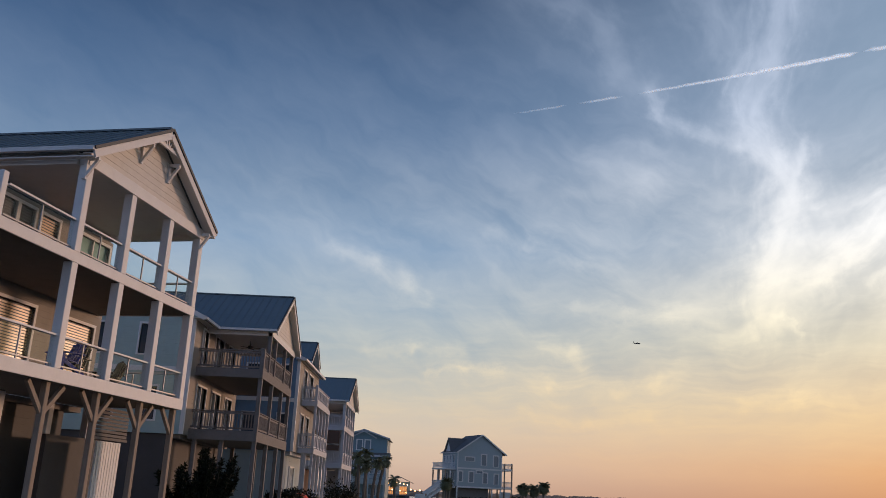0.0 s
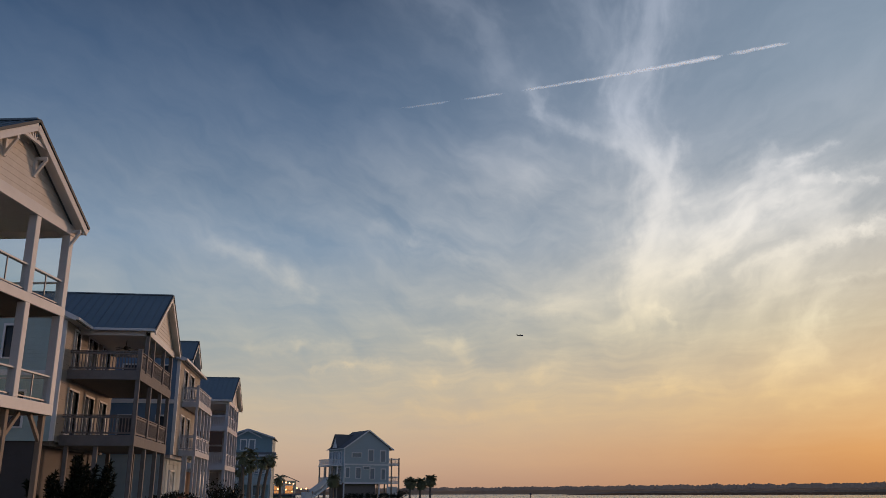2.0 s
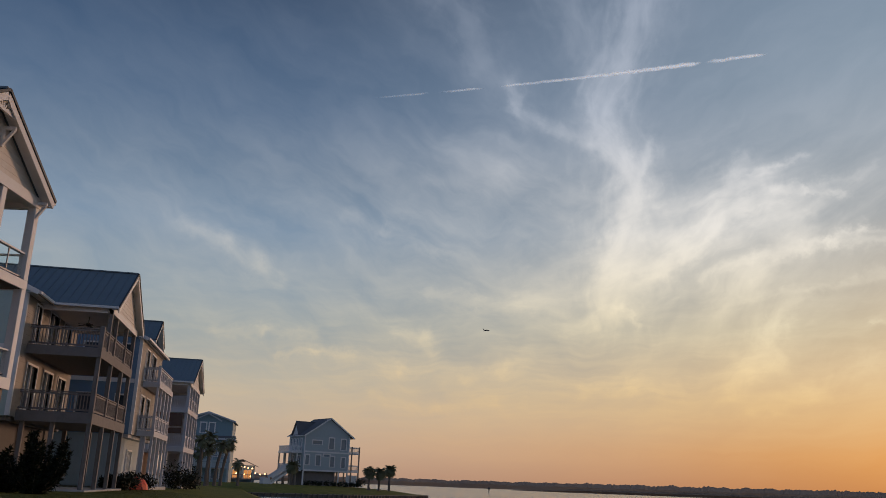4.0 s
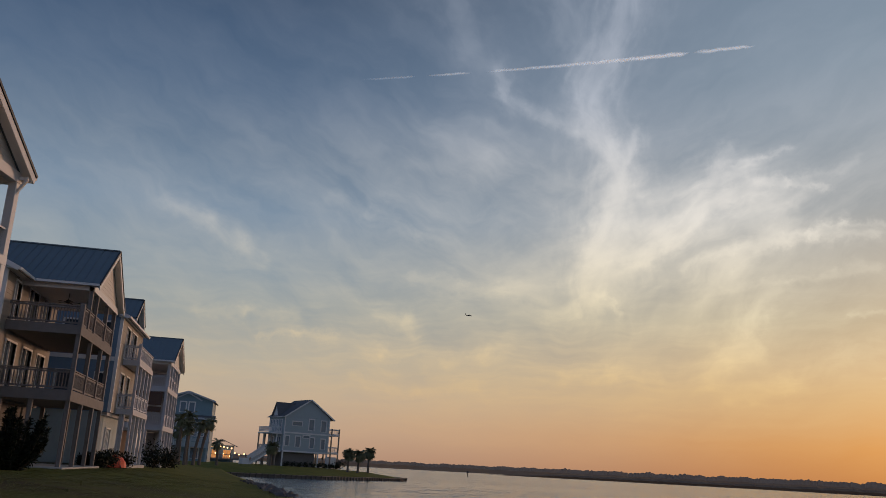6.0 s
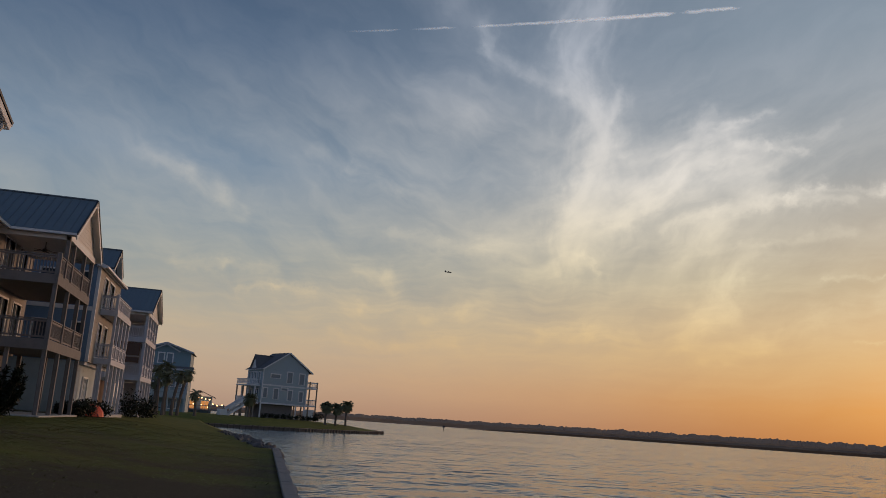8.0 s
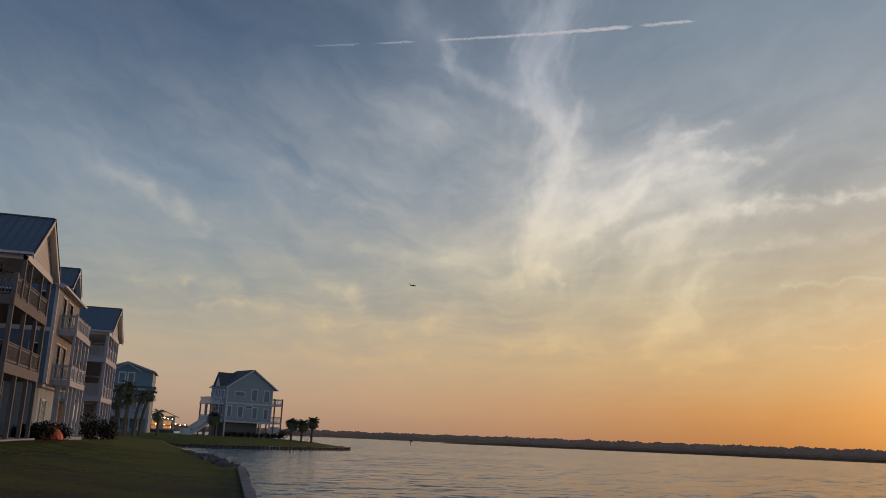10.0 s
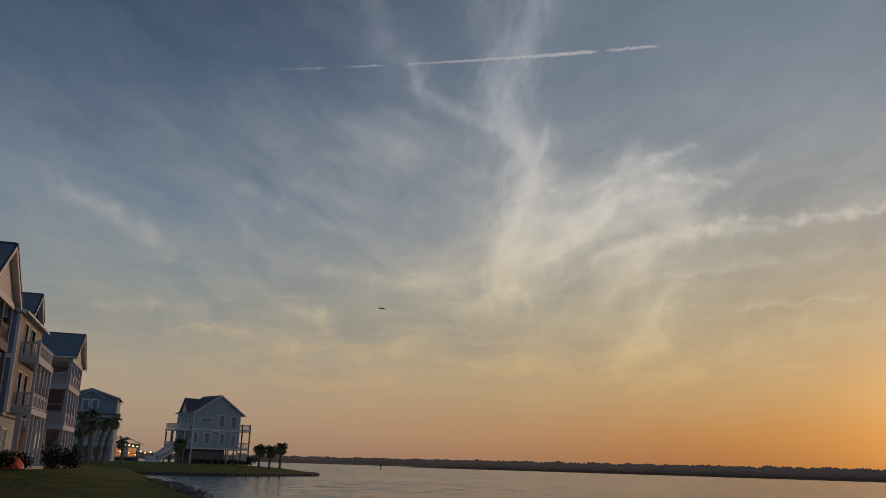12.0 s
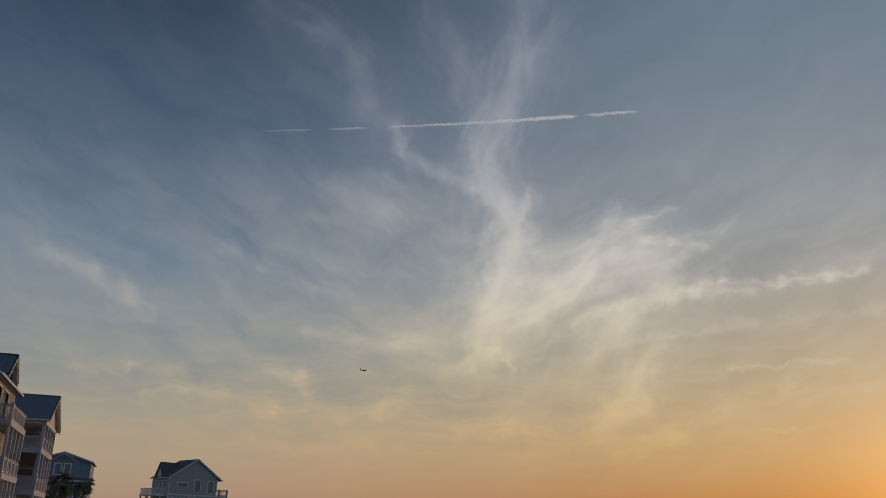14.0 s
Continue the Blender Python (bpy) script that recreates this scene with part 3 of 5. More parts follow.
def seam_slope(parent, ridge, eave, u0, u1, along, mat, pitch=0.42, name="roof_slope", thick=0.12):
    """One roof slope of standing-seam panels. ridge and eave: (across, z); along: 'x' or 'y', the way the ridge runs from u0 to u1."""
    def at(u, c, z):
        return Vector((u, c, z)) if along == "x" else Vector((c, u, z))
    (c0, z0), (c1, z1) = ridge, eave
    base = part(name, slab(bmesh.new(), [at(u0, c0, z0), at(u1, c0, z0), at(u1, c1, z1), at(u0, c1, z1)], thick), mat, parent)
    n = max(1, round(abs(u1 - u0) / pitch))
    step = (u1 - u0) / n
    bm = bmesh.new()
    s = 1 if c1 > c0 else -1
    lift = Vector((0, s * (z0 - z1), abs(c1 - c0))).normalized()
    lift = lift if along == "x" else Vector((lift.y, 0, lift.z))
    o = at(0, c0, z0) + lift * 0.004
    e = at(0, c1, z1) + lift * 0.004
    w = at(abs(step), 0, 0) - at(0, 0, 0)
    v = [bm.verts.new(p) for p in (o, o + w, e + w, e, o + lift * 0.012, o + w + lift * 0.012, e + w + lift * 0.012, e + lift * 0.012)]
    for f in ((0, 1, 2, 3), (4, 5, 6, 7), (0, 1, 5, 4), (1, 2, 6, 5), (2, 3, 7, 6), (3, 0, 4, 7)):
        bm.faces.new([v[i] for i in f])
    rib = [q + k + h for q in (o, e) for k in (w * 0.0, w * 0.09) for h in (lift * 0.0125, lift * 0.04)]
    v = [bm.verts.new(p) for p in rib]
    for f in ((0, 1, 3, 2), (4, 6, 7, 5), (0, 4, 5, 1), (2, 3, 7, 6), (1, 5, 7, 3), (0, 2, 6, 4)):
        bm.faces.new([v[i] for i in f])
    me = mesh_of("roof_panel", bm, mat)
    for k in range(n):
        ob = new("roof_panel", me)
        ob.parent = base
        ob.location = at(min(u0, u1) + abs(step) * k, 0, 0)
    return base


def post_part(parent, x, y, z0, z1, w, mat, label="", name="post"):
    return part(name, box(bmesh.new(), x - w / 2, x + w / 2, y - w / 2, y + w / 2, z0, z1), mat, parent, label, bevel=0.012)


def gable_trim(parent, x, yc, half, eave_z, peak_z, mat, w=0.24, deep=0.35):
    for s in (-1, 1):
        part("rake_soffit", slab(bmesh.new(), [(x - 0.02, yc, peak_z - 0.16), (x - deep, yc, peak_z - 0.16), (x - deep, yc + s * half, eave_z - 0.16), (x - 0.02, yc + s * half, eave_z - 0.16)], 0.03), mat, parent)
        part("rake_board", beam(bmesh.new(), (x, yc + s * half, eave_z - 0.2), (x, yc, peak_z - 0.2), 0.06, w), mat, parent)
        part("drip_edge", beam(bmesh.new(), (x + 0.02, yc + s * (half + 0.06), eave_z - 0.04), (x + 0.02, yc, peak_z + 0.0), 0.09, 0.09), DARK, parent, "dark metal drip edge")
    part("ridge_cap", beam(bmesh.new(), (x, yc, peak_z + 0.025), (x - 9.4, yc, peak_z + 0.025), 0.24, 0.06), METAL_ROOF, parent)


# ---- the white house with glass railings ----
def white_house():
    g0 = 1.4
    h = thing("beach_house", (-8.67, 28.72, 0), -10.6, "white raised beach house with two glass-railed porches on timber stilts", "house")
    posts = (-6.95, -4.62, -2.25, -0.1)
    part("pad", box(bmesh.new(), -14, 0.3, -10.4, 0.5, 0.9, g0 + 0.04), CONCRETE, h, "pale concrete pad", bevel=0.02)
    for bot, top in ((4.68, 5.02), (7.86, 8.15)):
        deck(h, -3.5, 0.14, -10.2, 0.04, bot, top, WHITE, GREY_TIMBER)
    for y in posts:
        post_part(h, 0.0, y, 5.03, 7.86, 0.27, WHITE)
        post_part(h, 0.0, y, 8.16, 10.6, 0.27, WHITE)
    post_part(h, 0.0, -10.05, 5.03, 6.1, 0.2, WHITE, name="newel_post")
    post_part(h, 0.0, -10.05, 8.16, 9.25, 0.2, WHITE, name="newel_post")
    for y in (*posts, -9.6):
        stilt = post_part(h, -0.12, y, g0, 4.68, 0.17, TIMBER, "weathered timber stilt", "stilt")
        for s in (-1, 1):
            if (y, s) != (posts[-1], 1):
                part("knee_brace", beam(bmesh.new(), (-0.12, y, 3.85), (-0.12, y + s * 0.75, 4.64), 0.1, 0.12), TIMBER, stilt)
        post_part(h, -3.2, y, g0, 4.68, 0.24, WHITE, name="stilt")
    for z in (5.03, 8.16):
        for y0, y1 in zip((-9.95, *posts), posts):
            glass_railing(h, (0, y0 + 0.13), (0, y1 - 0.13), z)
        glass_railing(h, (-3.4, -0.05), (-0.13, -0.05), z)
    # beams under the roof, ceiling, gable
    part("eave_beam", box(bmesh.new(), -0.16, 0.16, -7.1, 0.06, 10.6, 10.95), WHITE, h, bevel=0.01)
    for y in (-7.1, 0.0):
        part("side_beam", box(bmesh.new(), -14, -0.17, y - 0.1, y + 0.1, 10.6, 10.95), WHITE, h)
    part("porch_ceiling", box(bmesh.new(), -3.5, -0.17, -6.98, -0.11, 10.78, 10.84), WHITE, h)
    yc, half, ez, pz = -3.66, 3.8, 10.97, 13.17
    k = (pz - ez) / half
    lap_wall(h, CREAM, (0.05, -7.1), (0.05, 0.06), 10.96, pz - 0.18, limit=lambda z: (max(0, yc - (pz - 0.15 - z) / k + 7.1), min(7.16, yc + (pz - 0.15 - z) / k + 7.1)), name="gable_wall", label="pale lap-sided gable")
    seam_slope(h, (yc, pz), (yc - half, ez), -15, 0.5, "x", METAL_ROOF)
    seam_slope(h, (yc, pz), (yc + half, ez), -15, 0.5, "x", METAL_ROOF)
    gable_trim(h, 0.5, yc, half, ez, pz, WHITE, 0.22)
    for s in (-1, 1):
        part("gutter", beam(bmesh.new(), (-15, yc + s * (half + 0.06), ez - 0.06), (0.52, yc + s * (half + 0.06), ez - 0.06), 0.13, 0.12), WHITE, h)
        part("soffit", box(bmesh.new(), -14, 0.45, min(yc + s * half, yc + s * 3.62), max(yc + s * half, yc + s * 3.62), 10.7, 10.73), WHITE, h)
    # peak ornament and brackets
    orn = part("gable_ornament", beam(bmesh.new(), (0.42, yc - 0.85, pz - 0.62), (0.42, yc + 0.85, pz - 0.62), 0.07, 0.1), WHITE, h)
    for dy in (-0.45, -0.2, 0.0, 0.2, 0.45):
        part("spoke", beam(bmesh.new(), (0.42, yc + dy * 0.3, pz - 0.6), (0.42, yc + dy, pz - 0.2 - abs(dy) * 0.55), 0.05), WHITE, orn)
    for dy in (-3.45, -0.85, 0.85, 3.5):
        z = pz - 0.5 - abs(dy) * k
        b = bmesh.new()
        beam(b, (0.08, yc + dy, z - 0.5), (0.08, yc + dy, z + 0.12), 0.1)
        beam(b, (0.08, yc + dy, z + 0.1), (0.45, yc + dy, z + 0.1), 0.1)
        beam(b, (0.1, yc + dy, z - 0.42), (0.42, yc + dy, z + 0.06), 0.08)
        part("bracket", b, WHITE, h)
    # wall behind the porches
    a, b = (-3.5, -10.3), (-3.5, 0.3)
    upper = [(4.6, 5.3), (5.45, 6.15), (6.5, 7.4), (8.5, 10.4)]
    lower = [(5.2, 6.95), (8.35, 10.2)]
    holes = [(u, v, 8.35, 10.35) for u, v in upper] + [(u, v, 5.1, 7.4) for u, v in lower]
    lap_wall(h, TAN, a, b, 4.7, 10.6, holes)
    window(h, a, b, 4.6, 5.3, 8.35, 10.35, bars=0, blind=SHUTTER)
    window(h, a, b, 5.45, 6.15, 8.35, 10.35, bars=0, blind=SHUTTER)
    window(h, a, b, 6.5, 7.4, 8.35, 10.35, bars=0, blind=BLIND)
    window(h, a, b, 8.5, 10.4, 8.35, 10.35, bars=1, name="glazed_door", pane=GREEN_REFLECTION_GLASS)
    window(h, a, b, 5.2, 6.95, 5.1, 7.4, bars=0, blind=BLIND)
    window(h, a, b, 8.35, 10.2, 5.1, 7.4, bars=0, blind=BLIND)
    lap_wall(h, CREAM, (-3.66, 0.3), (-14, 0.3), 4.7, 10.6)
    part("floor_frame", box(bmesh.new(), -14, -3.7, -10.2, 0.25, 4.5, 4.69), GREY_TIMBER, h)
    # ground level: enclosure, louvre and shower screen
    lap_wall(h, SHADED_TAUPE, (-3.9, -10.2), (-3.9, -0.4), g0 + 0.04, 4.5)
    lap_wall(h, SHADED_TAUPE, (-2.6, -3.0), (-2.6, 0.4), g0 + 0.04, 3.6, lap=0.6)
    lv = part("louvre", box(bmesh.new(), -1.66, -1.56, -2.1, -0.2, 3.55, 3.63), GREY_TIMBER, h, "slatted timber louvre")
    for k in range(8):
        part("slat", beam(bmesh.new(), (-1.6, -2.1, 3.7 + k * 0.115), (-1.6, -0.2, 3.7 + k * 0.115), 0.02, 0.085), GREY_TIMBER, lv)
    sc = part("shower_screen", box(bmesh.new(), -1.6, -1.56, -1.95, -0.55, g0 + 0.1, 3.5), WHITE, h, "white vertical-board outdoor shower screen")
    for k in range(9):
        part("board", box(bmesh.new(), -1.555, -1.53, -1.93 + k * 0.152, -1.93 + k * 0.152 + 0.12, g0 + 0.1, 3.48), WHITE, sc)
    return h


def porch_chair(at, turn, mat, label, group="porch chairs"):
    c = thing("porch_chair", at, turn, label, "chair", group)
    b = bmesh.new()
    for k in range(5):
        beam(b, (-0.24 + k * 0.12, -0.2, 0.36), (-0.24 + k * 0.12, -0.42, 1.0 - abs(k - 2) * 0.05), 0.1, 0.025)
    part("backrest", b, mat, c)
    b = bmesh.new()
    for k in range(5):
        beam(b, (-0.28, -0.2 + k * 0.11, 0.34 + k * 0.02), (0.28, -0.2 + k * 0.11, 0.34 + k * 0.02), 0.1, 0.025)
    part("seat", b, mat, c)
    for s in (-1, 1):
        part("armrest", box(bmesh.new(), s * 0.33 - 0.06, s * 0.33 + 0.06, -0.35, 0.38, 0.56, 0.59), mat, c)
        part("leg", box(bmesh.new(), s * 0.31 - 0.03, s * 0.31 + 0.03, 0.26, 0.34, 0, 0.56), mat, c)
        part("leg", beam(bmesh.new(), (s * 0.31, 0.28, 0.36), (s * 0.31, -0.42, 0.02), 0.03, 0.1), mat, c)
    return c


def ceiling_fan(at):
    f = thing("ceiling_fan", at, 12, "dark porch ceiling fan with drooping blades", "fan")
    part("rod", tube(bmesh.new(), [(0, 0, 0), (0, 0, -0.35)], [0.02, 0.02]), DARK, f)
    part("motor", tube(bmesh.new(), [(0, 0, -0.33), (0, 0, -0.38), (0, 0, -0.5), (0, 0, -0.53)], [0.05, 0.13, 0.13, 0.04], 14), DARK, f)
    for k in range(5):
        a = k * 2 * math.pi / 5
        part("blade", beam(bmesh.new(), (0.12 * math.cos(a), 0.12 * math.sin(a), -0.45), (0.6 * math.cos(a), 0.6 * math.sin(a), -0.47), 0.13, 0.012), DARK, f)
    return f


# ---- the timber-decked houses ----
def decked_house(spec):
    """A raised house with two front porches, a seamed porch gable and a body behind."""
    s = spec
    h = thing("beach_house", s["at"], s["turn"], s["label"], "house")
    g0, (y0, y1), dep = s["ground"], s["deck"], s["depth"]
    part("pad", box(bmesh.new(), -14, 0.35, y0 - 0.5, y1 + 0.3, g0 - 0.6, g0 + 0.05), CONCRETE, h, "pale concrete pad", bevel=0.02)
    for bot, top in s["floors"]:
        deck(h, -dep, 0.12, y0, y1, bot, top, s["face"], s["under"])
    (b1, t1), (b2, t2) = s["floors"]
    for y in s["posts"]:
        post_part(h, 0.0, y, g0 + 0.05, b1, s["pw"], s["post_mat"], name="stilt")
        post_part(h, 0.0, y, t1 + 0.01, b2, s["pw"], s["post_mat"])
    for y in s["roof_posts"]:
        post_part(h, 0.0, y, t2 + 0.01, s["eave"] - 0.05, s["pw"], s["post_mat"])
    for x in (-dep + 0.3, -dep * 0.5):
        for y in (y0 + 0.25, y1 - 0.25):
            post_part(h, x, y, g0 + 0.05, b1, s["pw"], s["post_mat"], name="stilt")
    for z in (t1, t2):
        ys = s["posts"]
        for p, q in zip(ys, ys[1:]):
            baluster_railing(h, (0, p + s["pw"] / 2), (0, q - s["pw"] / 2), z, s["rail"])
        baluster_railing(h, (-dep, ys[0]), (-s["pw"] / 2, ys[0]), z, s["rail"])
        post_part(h, 0, ys[0], z + 0.01, z + 1.08, s["pw"] + 0.02, s["post_mat"], name="newel_post")
    # body
    by0, by1 = s["body"]
    a, b = (-dep, by0), (-dep, by1)
    ez = s["eave"]
    low_z = t1 - 0.35
    holes = [(u, v, p, q) for u, v, p, q in s["openings"]]
    lap_wall(h, s["wall"], a, b, low_z, ez, holes)
    for k, (u, v, p, q) in enumerate(holes):
        window(h, a, b, u, v, p, q, bars=1, name="glazed_door" if q - p > 1.8 else "window")
    sa, sb = (-13, by0), (-dep - 0.165, by0)
    side = s["side_openings"]
    lap_wall(h, s["side_wall"], sa, sb, low_z, ez, side)
    for u, v, p, q in side:
        window(h, sa, sb, u, v, p, q, bars=0)
    part("corner_board", box(bmesh.new(), -dep - 0.17, -dep + 0.03, by0 - 0.03, by0 + 0.12, low_z, ez), WHITE, h)
    part("belly_band", box(bmesh.new(), -13, -dep - 0.18, by0 - 0.05, by0 - 0.024, b2, b2 + 0.26), WHITE, h)
    lap_wall(h, s["wall"], (-dep - 0.4, by1), (-13, by1), low_z, ez)
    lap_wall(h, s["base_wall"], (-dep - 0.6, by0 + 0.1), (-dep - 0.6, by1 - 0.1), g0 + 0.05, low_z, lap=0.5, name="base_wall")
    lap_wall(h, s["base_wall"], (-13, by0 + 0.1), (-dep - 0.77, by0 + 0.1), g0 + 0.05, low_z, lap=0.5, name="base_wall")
    part("floor_frame", box(bmesh.new(), -13, -dep - 0.17, by0 + 0.2, by1 - 0.2, low_z - 0.2, low_z), s["under"], h)
    return h


def porch_gable(h, s, yc, half, peak, soffit_mat=WHITE):
    ez, dep, (by0, by1) = s["eave"], s["depth"], s["body"]
    k = (peak - ez) / half
    seam_slope(h, (yc, peak), (yc - half, ez), -9, 0.4, "x", METAL_ROOF)
    seam_slope(h, (yc, peak), (yc + half, ez), -9, 0.4, "x", METAL_ROOF)
    gable_trim(h, 0.41, yc, half, ez, peak, soffit_mat)
    u = half - 0.35
    part("eave_beam", box(bmesh.new(), -0.13, 0.13, yc - u, yc + u, ez - 0.32, ez), soffit_mat, h)
    for sgn in (-1, 1):
        part("side_beam", box(bmesh.new(), -dep, -0.14, yc + sgn * u - 0.09, yc + sgn * u + 0.09, ez - 0.32, ez), soffit_mat, h)
        part("gutter", beam(bmesh.new(), (-dep, yc + sgn * (half + 0.05), ez - 0.06), (0.42, yc + sgn * (half + 0.05), ez - 0.06), 0.12, 0.12), soffit_mat, h)
    part("porch_ceiling", box(bmesh.new(), -dep, -0.14, yc - u + 0.1, yc + u - 0.1, ez - 0.14, ez - 0.08), soffit_mat, h)
    lap_wall(h, s["gable"], (0.04, yc - u), (0.04, yc + u), ez, peak - 0.18, limit=lambda z: (max(0, u - (peak - 0.16 - z) / k), min(2 * u, u + (peak - 0.16 - z) / k)), name="gable_wall")


def cross_roof(h, s, ridge_z, x_eave, x_ridge, y0, y1, wall):
    """The body's own roof, its ridge running along the front, with a boarded gable at the end."""
    ez = s["eave"]
    seam_slope(h, (x_ridge, ridge_z), (x_eave, ez), y0, y1, "y", METAL_ROOF)
    seam_slope(h, (x_ridge, ridge_z), (2 * x_ridge - x_eave, ez), y0, y1, "y", METAL_ROOF)
    part("ridge_cap", beam(bmesh.new(), (x_ridge, y0, ridge_z + 0.025), (x_ridge, y1, ridge_z + 0.025), 0.24, 0.06), METAL_ROOF, h)
    part("gutter", beam(bmesh.new(), (x_eave + 0.06, y0, ez - 0.05), (x_eave + 0.06, y1, ez - 0.05), 0.12, 0.13), WHITE, h)
    part("soffit", box(bmesh.new(), x_eave - 0.6, x_eave, y0, y1, ez - 0.06, ez - 0.03), WHITE, h)
    half = x_eave - x_ridge
    k = (ridge_z - ez) / half
    for yy, flip in ((s["body"][0], False),):
        n = half - 0.3
        lap_wall(h, wall, (x_ridge - n, yy), (x_ridge + n, yy), ez, ridge_z - 0.2, limit=lambda z: (max(0, n - (ridge_z - 0.15 - z) / k), min(2 * n, n + (ridge_z - 0.15 - z) / k)), name="gable_wall")
    for sgn in (-1, 1):
        part("rake_board", beam(bmesh.new(), (x_ridge + sgn * half, y0, ez - 0.06), (x_ridge, y0, ridge_z - 0.06), 0.05, 0.22), WHITE, h)


def sage_house():
    s = dict(at=(-9.07, 43.05, 0), turn=0, ground=1.42, deck=(0.1, 8.95), depth=3.3, floors=((4.5, 5.0), (7.65, 8.1)), face=GREY_TIMBER, under=GREY_TIMBER,
             posts=(0.3, 3.3, 6.3, 8.75), roof_posts=(1.75, 3.3, 6.3, 8.75), pw=0.2, post_mat=GREY_TIMBER, rail=GREY_TIMBER, eave=10.4, body=(-0.9, 9.4),
             wall=TAN, side_wall=SAGE, base_wall=SHADED_TAUPE, gable=CREAM, openings=((1.6, 3.4, 5.1, 7.2), (4.6, 6.4, 5.1, 7.2), (7.6, 9.2, 5.1, 7.2), (1.6, 2.6, 8.3, 10.1), (4.2, 6.0, 8.2, 10.2), (7.2, 8.8, 8.2, 10.2)),
             side_openings=((1.6, 2.5, 8.5, 10.0), (4.4, 5.3, 8.5, 10.0), (7.0, 7.8, 8.5, 10.0), (2.0, 2.9, 5.3, 6.9), (5.2, 6.1, 5.3, 6.9), (7.4, 8.2, 5.3, 6.9)),
             label="sage green raised beach house with weathered timber decks and metal roof")
    h = decked_house(s)
    porch_gable(h, s, 5.35, 4.05, 13.05)
    cross_roof(h, s, 12.95, -2.75, -8.2, -1.3, 9.8, SAGE)
    return h


def blue_house():
    s = dict(at=(-8.3, 58.3, 0), turn=0, ground=1.45, deck=(0.0, 7.1), depth=0.95, floors=((4.65, 5.0), (7.8, 8.15)), face=GREY_WHITE, under=GREY_WHITE,
             posts=(0.15, 1.9, 3.6, 5.3, 6.95), roof_posts=(), pw=0.16, post_mat=GREY_WHITE, rail=GREY_WHITE, eave=10.65, body=(-2.1, 7.4),
             wall=TAN, side_wall=BLUE, base_wall=PALE_BLUE, gable=BLUE, openings=((2.0, 3.4, 5.1, 7.2), (4.4, 5.8, 5.1, 7.2), (2.0, 3.4, 8.25, 10.2), (4.4, 6.4, 8.25, 10.2)),
             side_openings=((8.6, 9.4, 8.7, 10.2), (8.6, 9.4, 5.4, 7.0), (10.9, 11.5, 5.4, 7.0), (10.9, 11.5, 8.7, 10.2)),
             label="blue-grey raised beach house with white railings and posts")
    h = decked_house(s)
    cross_roof(h, s, 12.7, -0.6, -6.0, -2.4, 7.7, BLUE)
    for sgn in (-1, 1):
        seam_slope(h, (3.4, 12.7), (3.4 + sgn * 2.1, 11.15), -6, -0.7, "x", METAL_ROOF)
    gable_trim(h, -0.69, 3.4, 2.1, 11.15, 12.7, WHITE, 0.2)
    lap_wall(h, BLUE, (-1.1, 1.6), (-1.1, 5.2), 10.7, 12.5, limit=lambda z: (max(0, 1.8 - (12.5 - z) / 0.74), min(3.6, 1.8 + (12.5 - z) / 0.74)), name="gable_wall")
    a, b = (-1.5, -1.0), (-1.5, 7.2)
    window(h, a, b, 1.6, 3.4, 1.7, 3.7, bars=3, name="glazed_door")
    return h


def ivory_house():
    s = dict(at=(-8.3, 75.2, 0), turn=0, ground=1.4, deck=(1.3, 10.4), depth=2.6, floors=((4.25, 4.65), (7.5, 7.9)), face=GREY_WHITE, under=GREY_WHITE,
             posts=(1.6, 3.8, 6.0, 8.2, 10.2), roof_posts=(1.6, 3.8, 6.0, 8.2, 10.2), pw=0.26, post_mat=GREY_WHITE, rail=GREY_WHITE, eave=10.15, body=(1.0, 10.8),
             wall=TAN, side_wall=GREY_WHITE, base_wall=BROWN, gable=CREAM, openings=((1.5, 3.3, 4.9, 7.0), (5.0, 6.8, 4.9, 7.0), (1.5, 3.3, 8.0, 9.9), (5.0, 6.8, 8.0, 9.9)),
             side_openings=((8.0, 8.9, 8.3, 9.7),), label="ivory raised beach house with white porches and a blue metal roof")
    h = decked_house(s)
    porch_gable(h, s, 5.9, 4.9, 12.66)
    seam_slope(h, (5.9, 12.66), (1.0, 10.15), -14, -9.01, "x", METAL_ROOF)
    for z0, z1 in ((6.35, 7.45), (5.75, 6.2)):
        part("shade_screen", box(bmesh.new(), -2.4, -0.25, 1.36, 1.4, z0, z1), BROWN, h, "brown rolled shade screen")
    for z0, z1 in ((1.45, 4.24), (4.66, 7.49), (7.91, 9.8)):
        lap_wall(h, GREY_WHITE, (-0.14, 10.39), (-2.44, 10.39), z0, z1, lap=0.4, name="end_screen", label="boarded end screen of the porch")
    return h


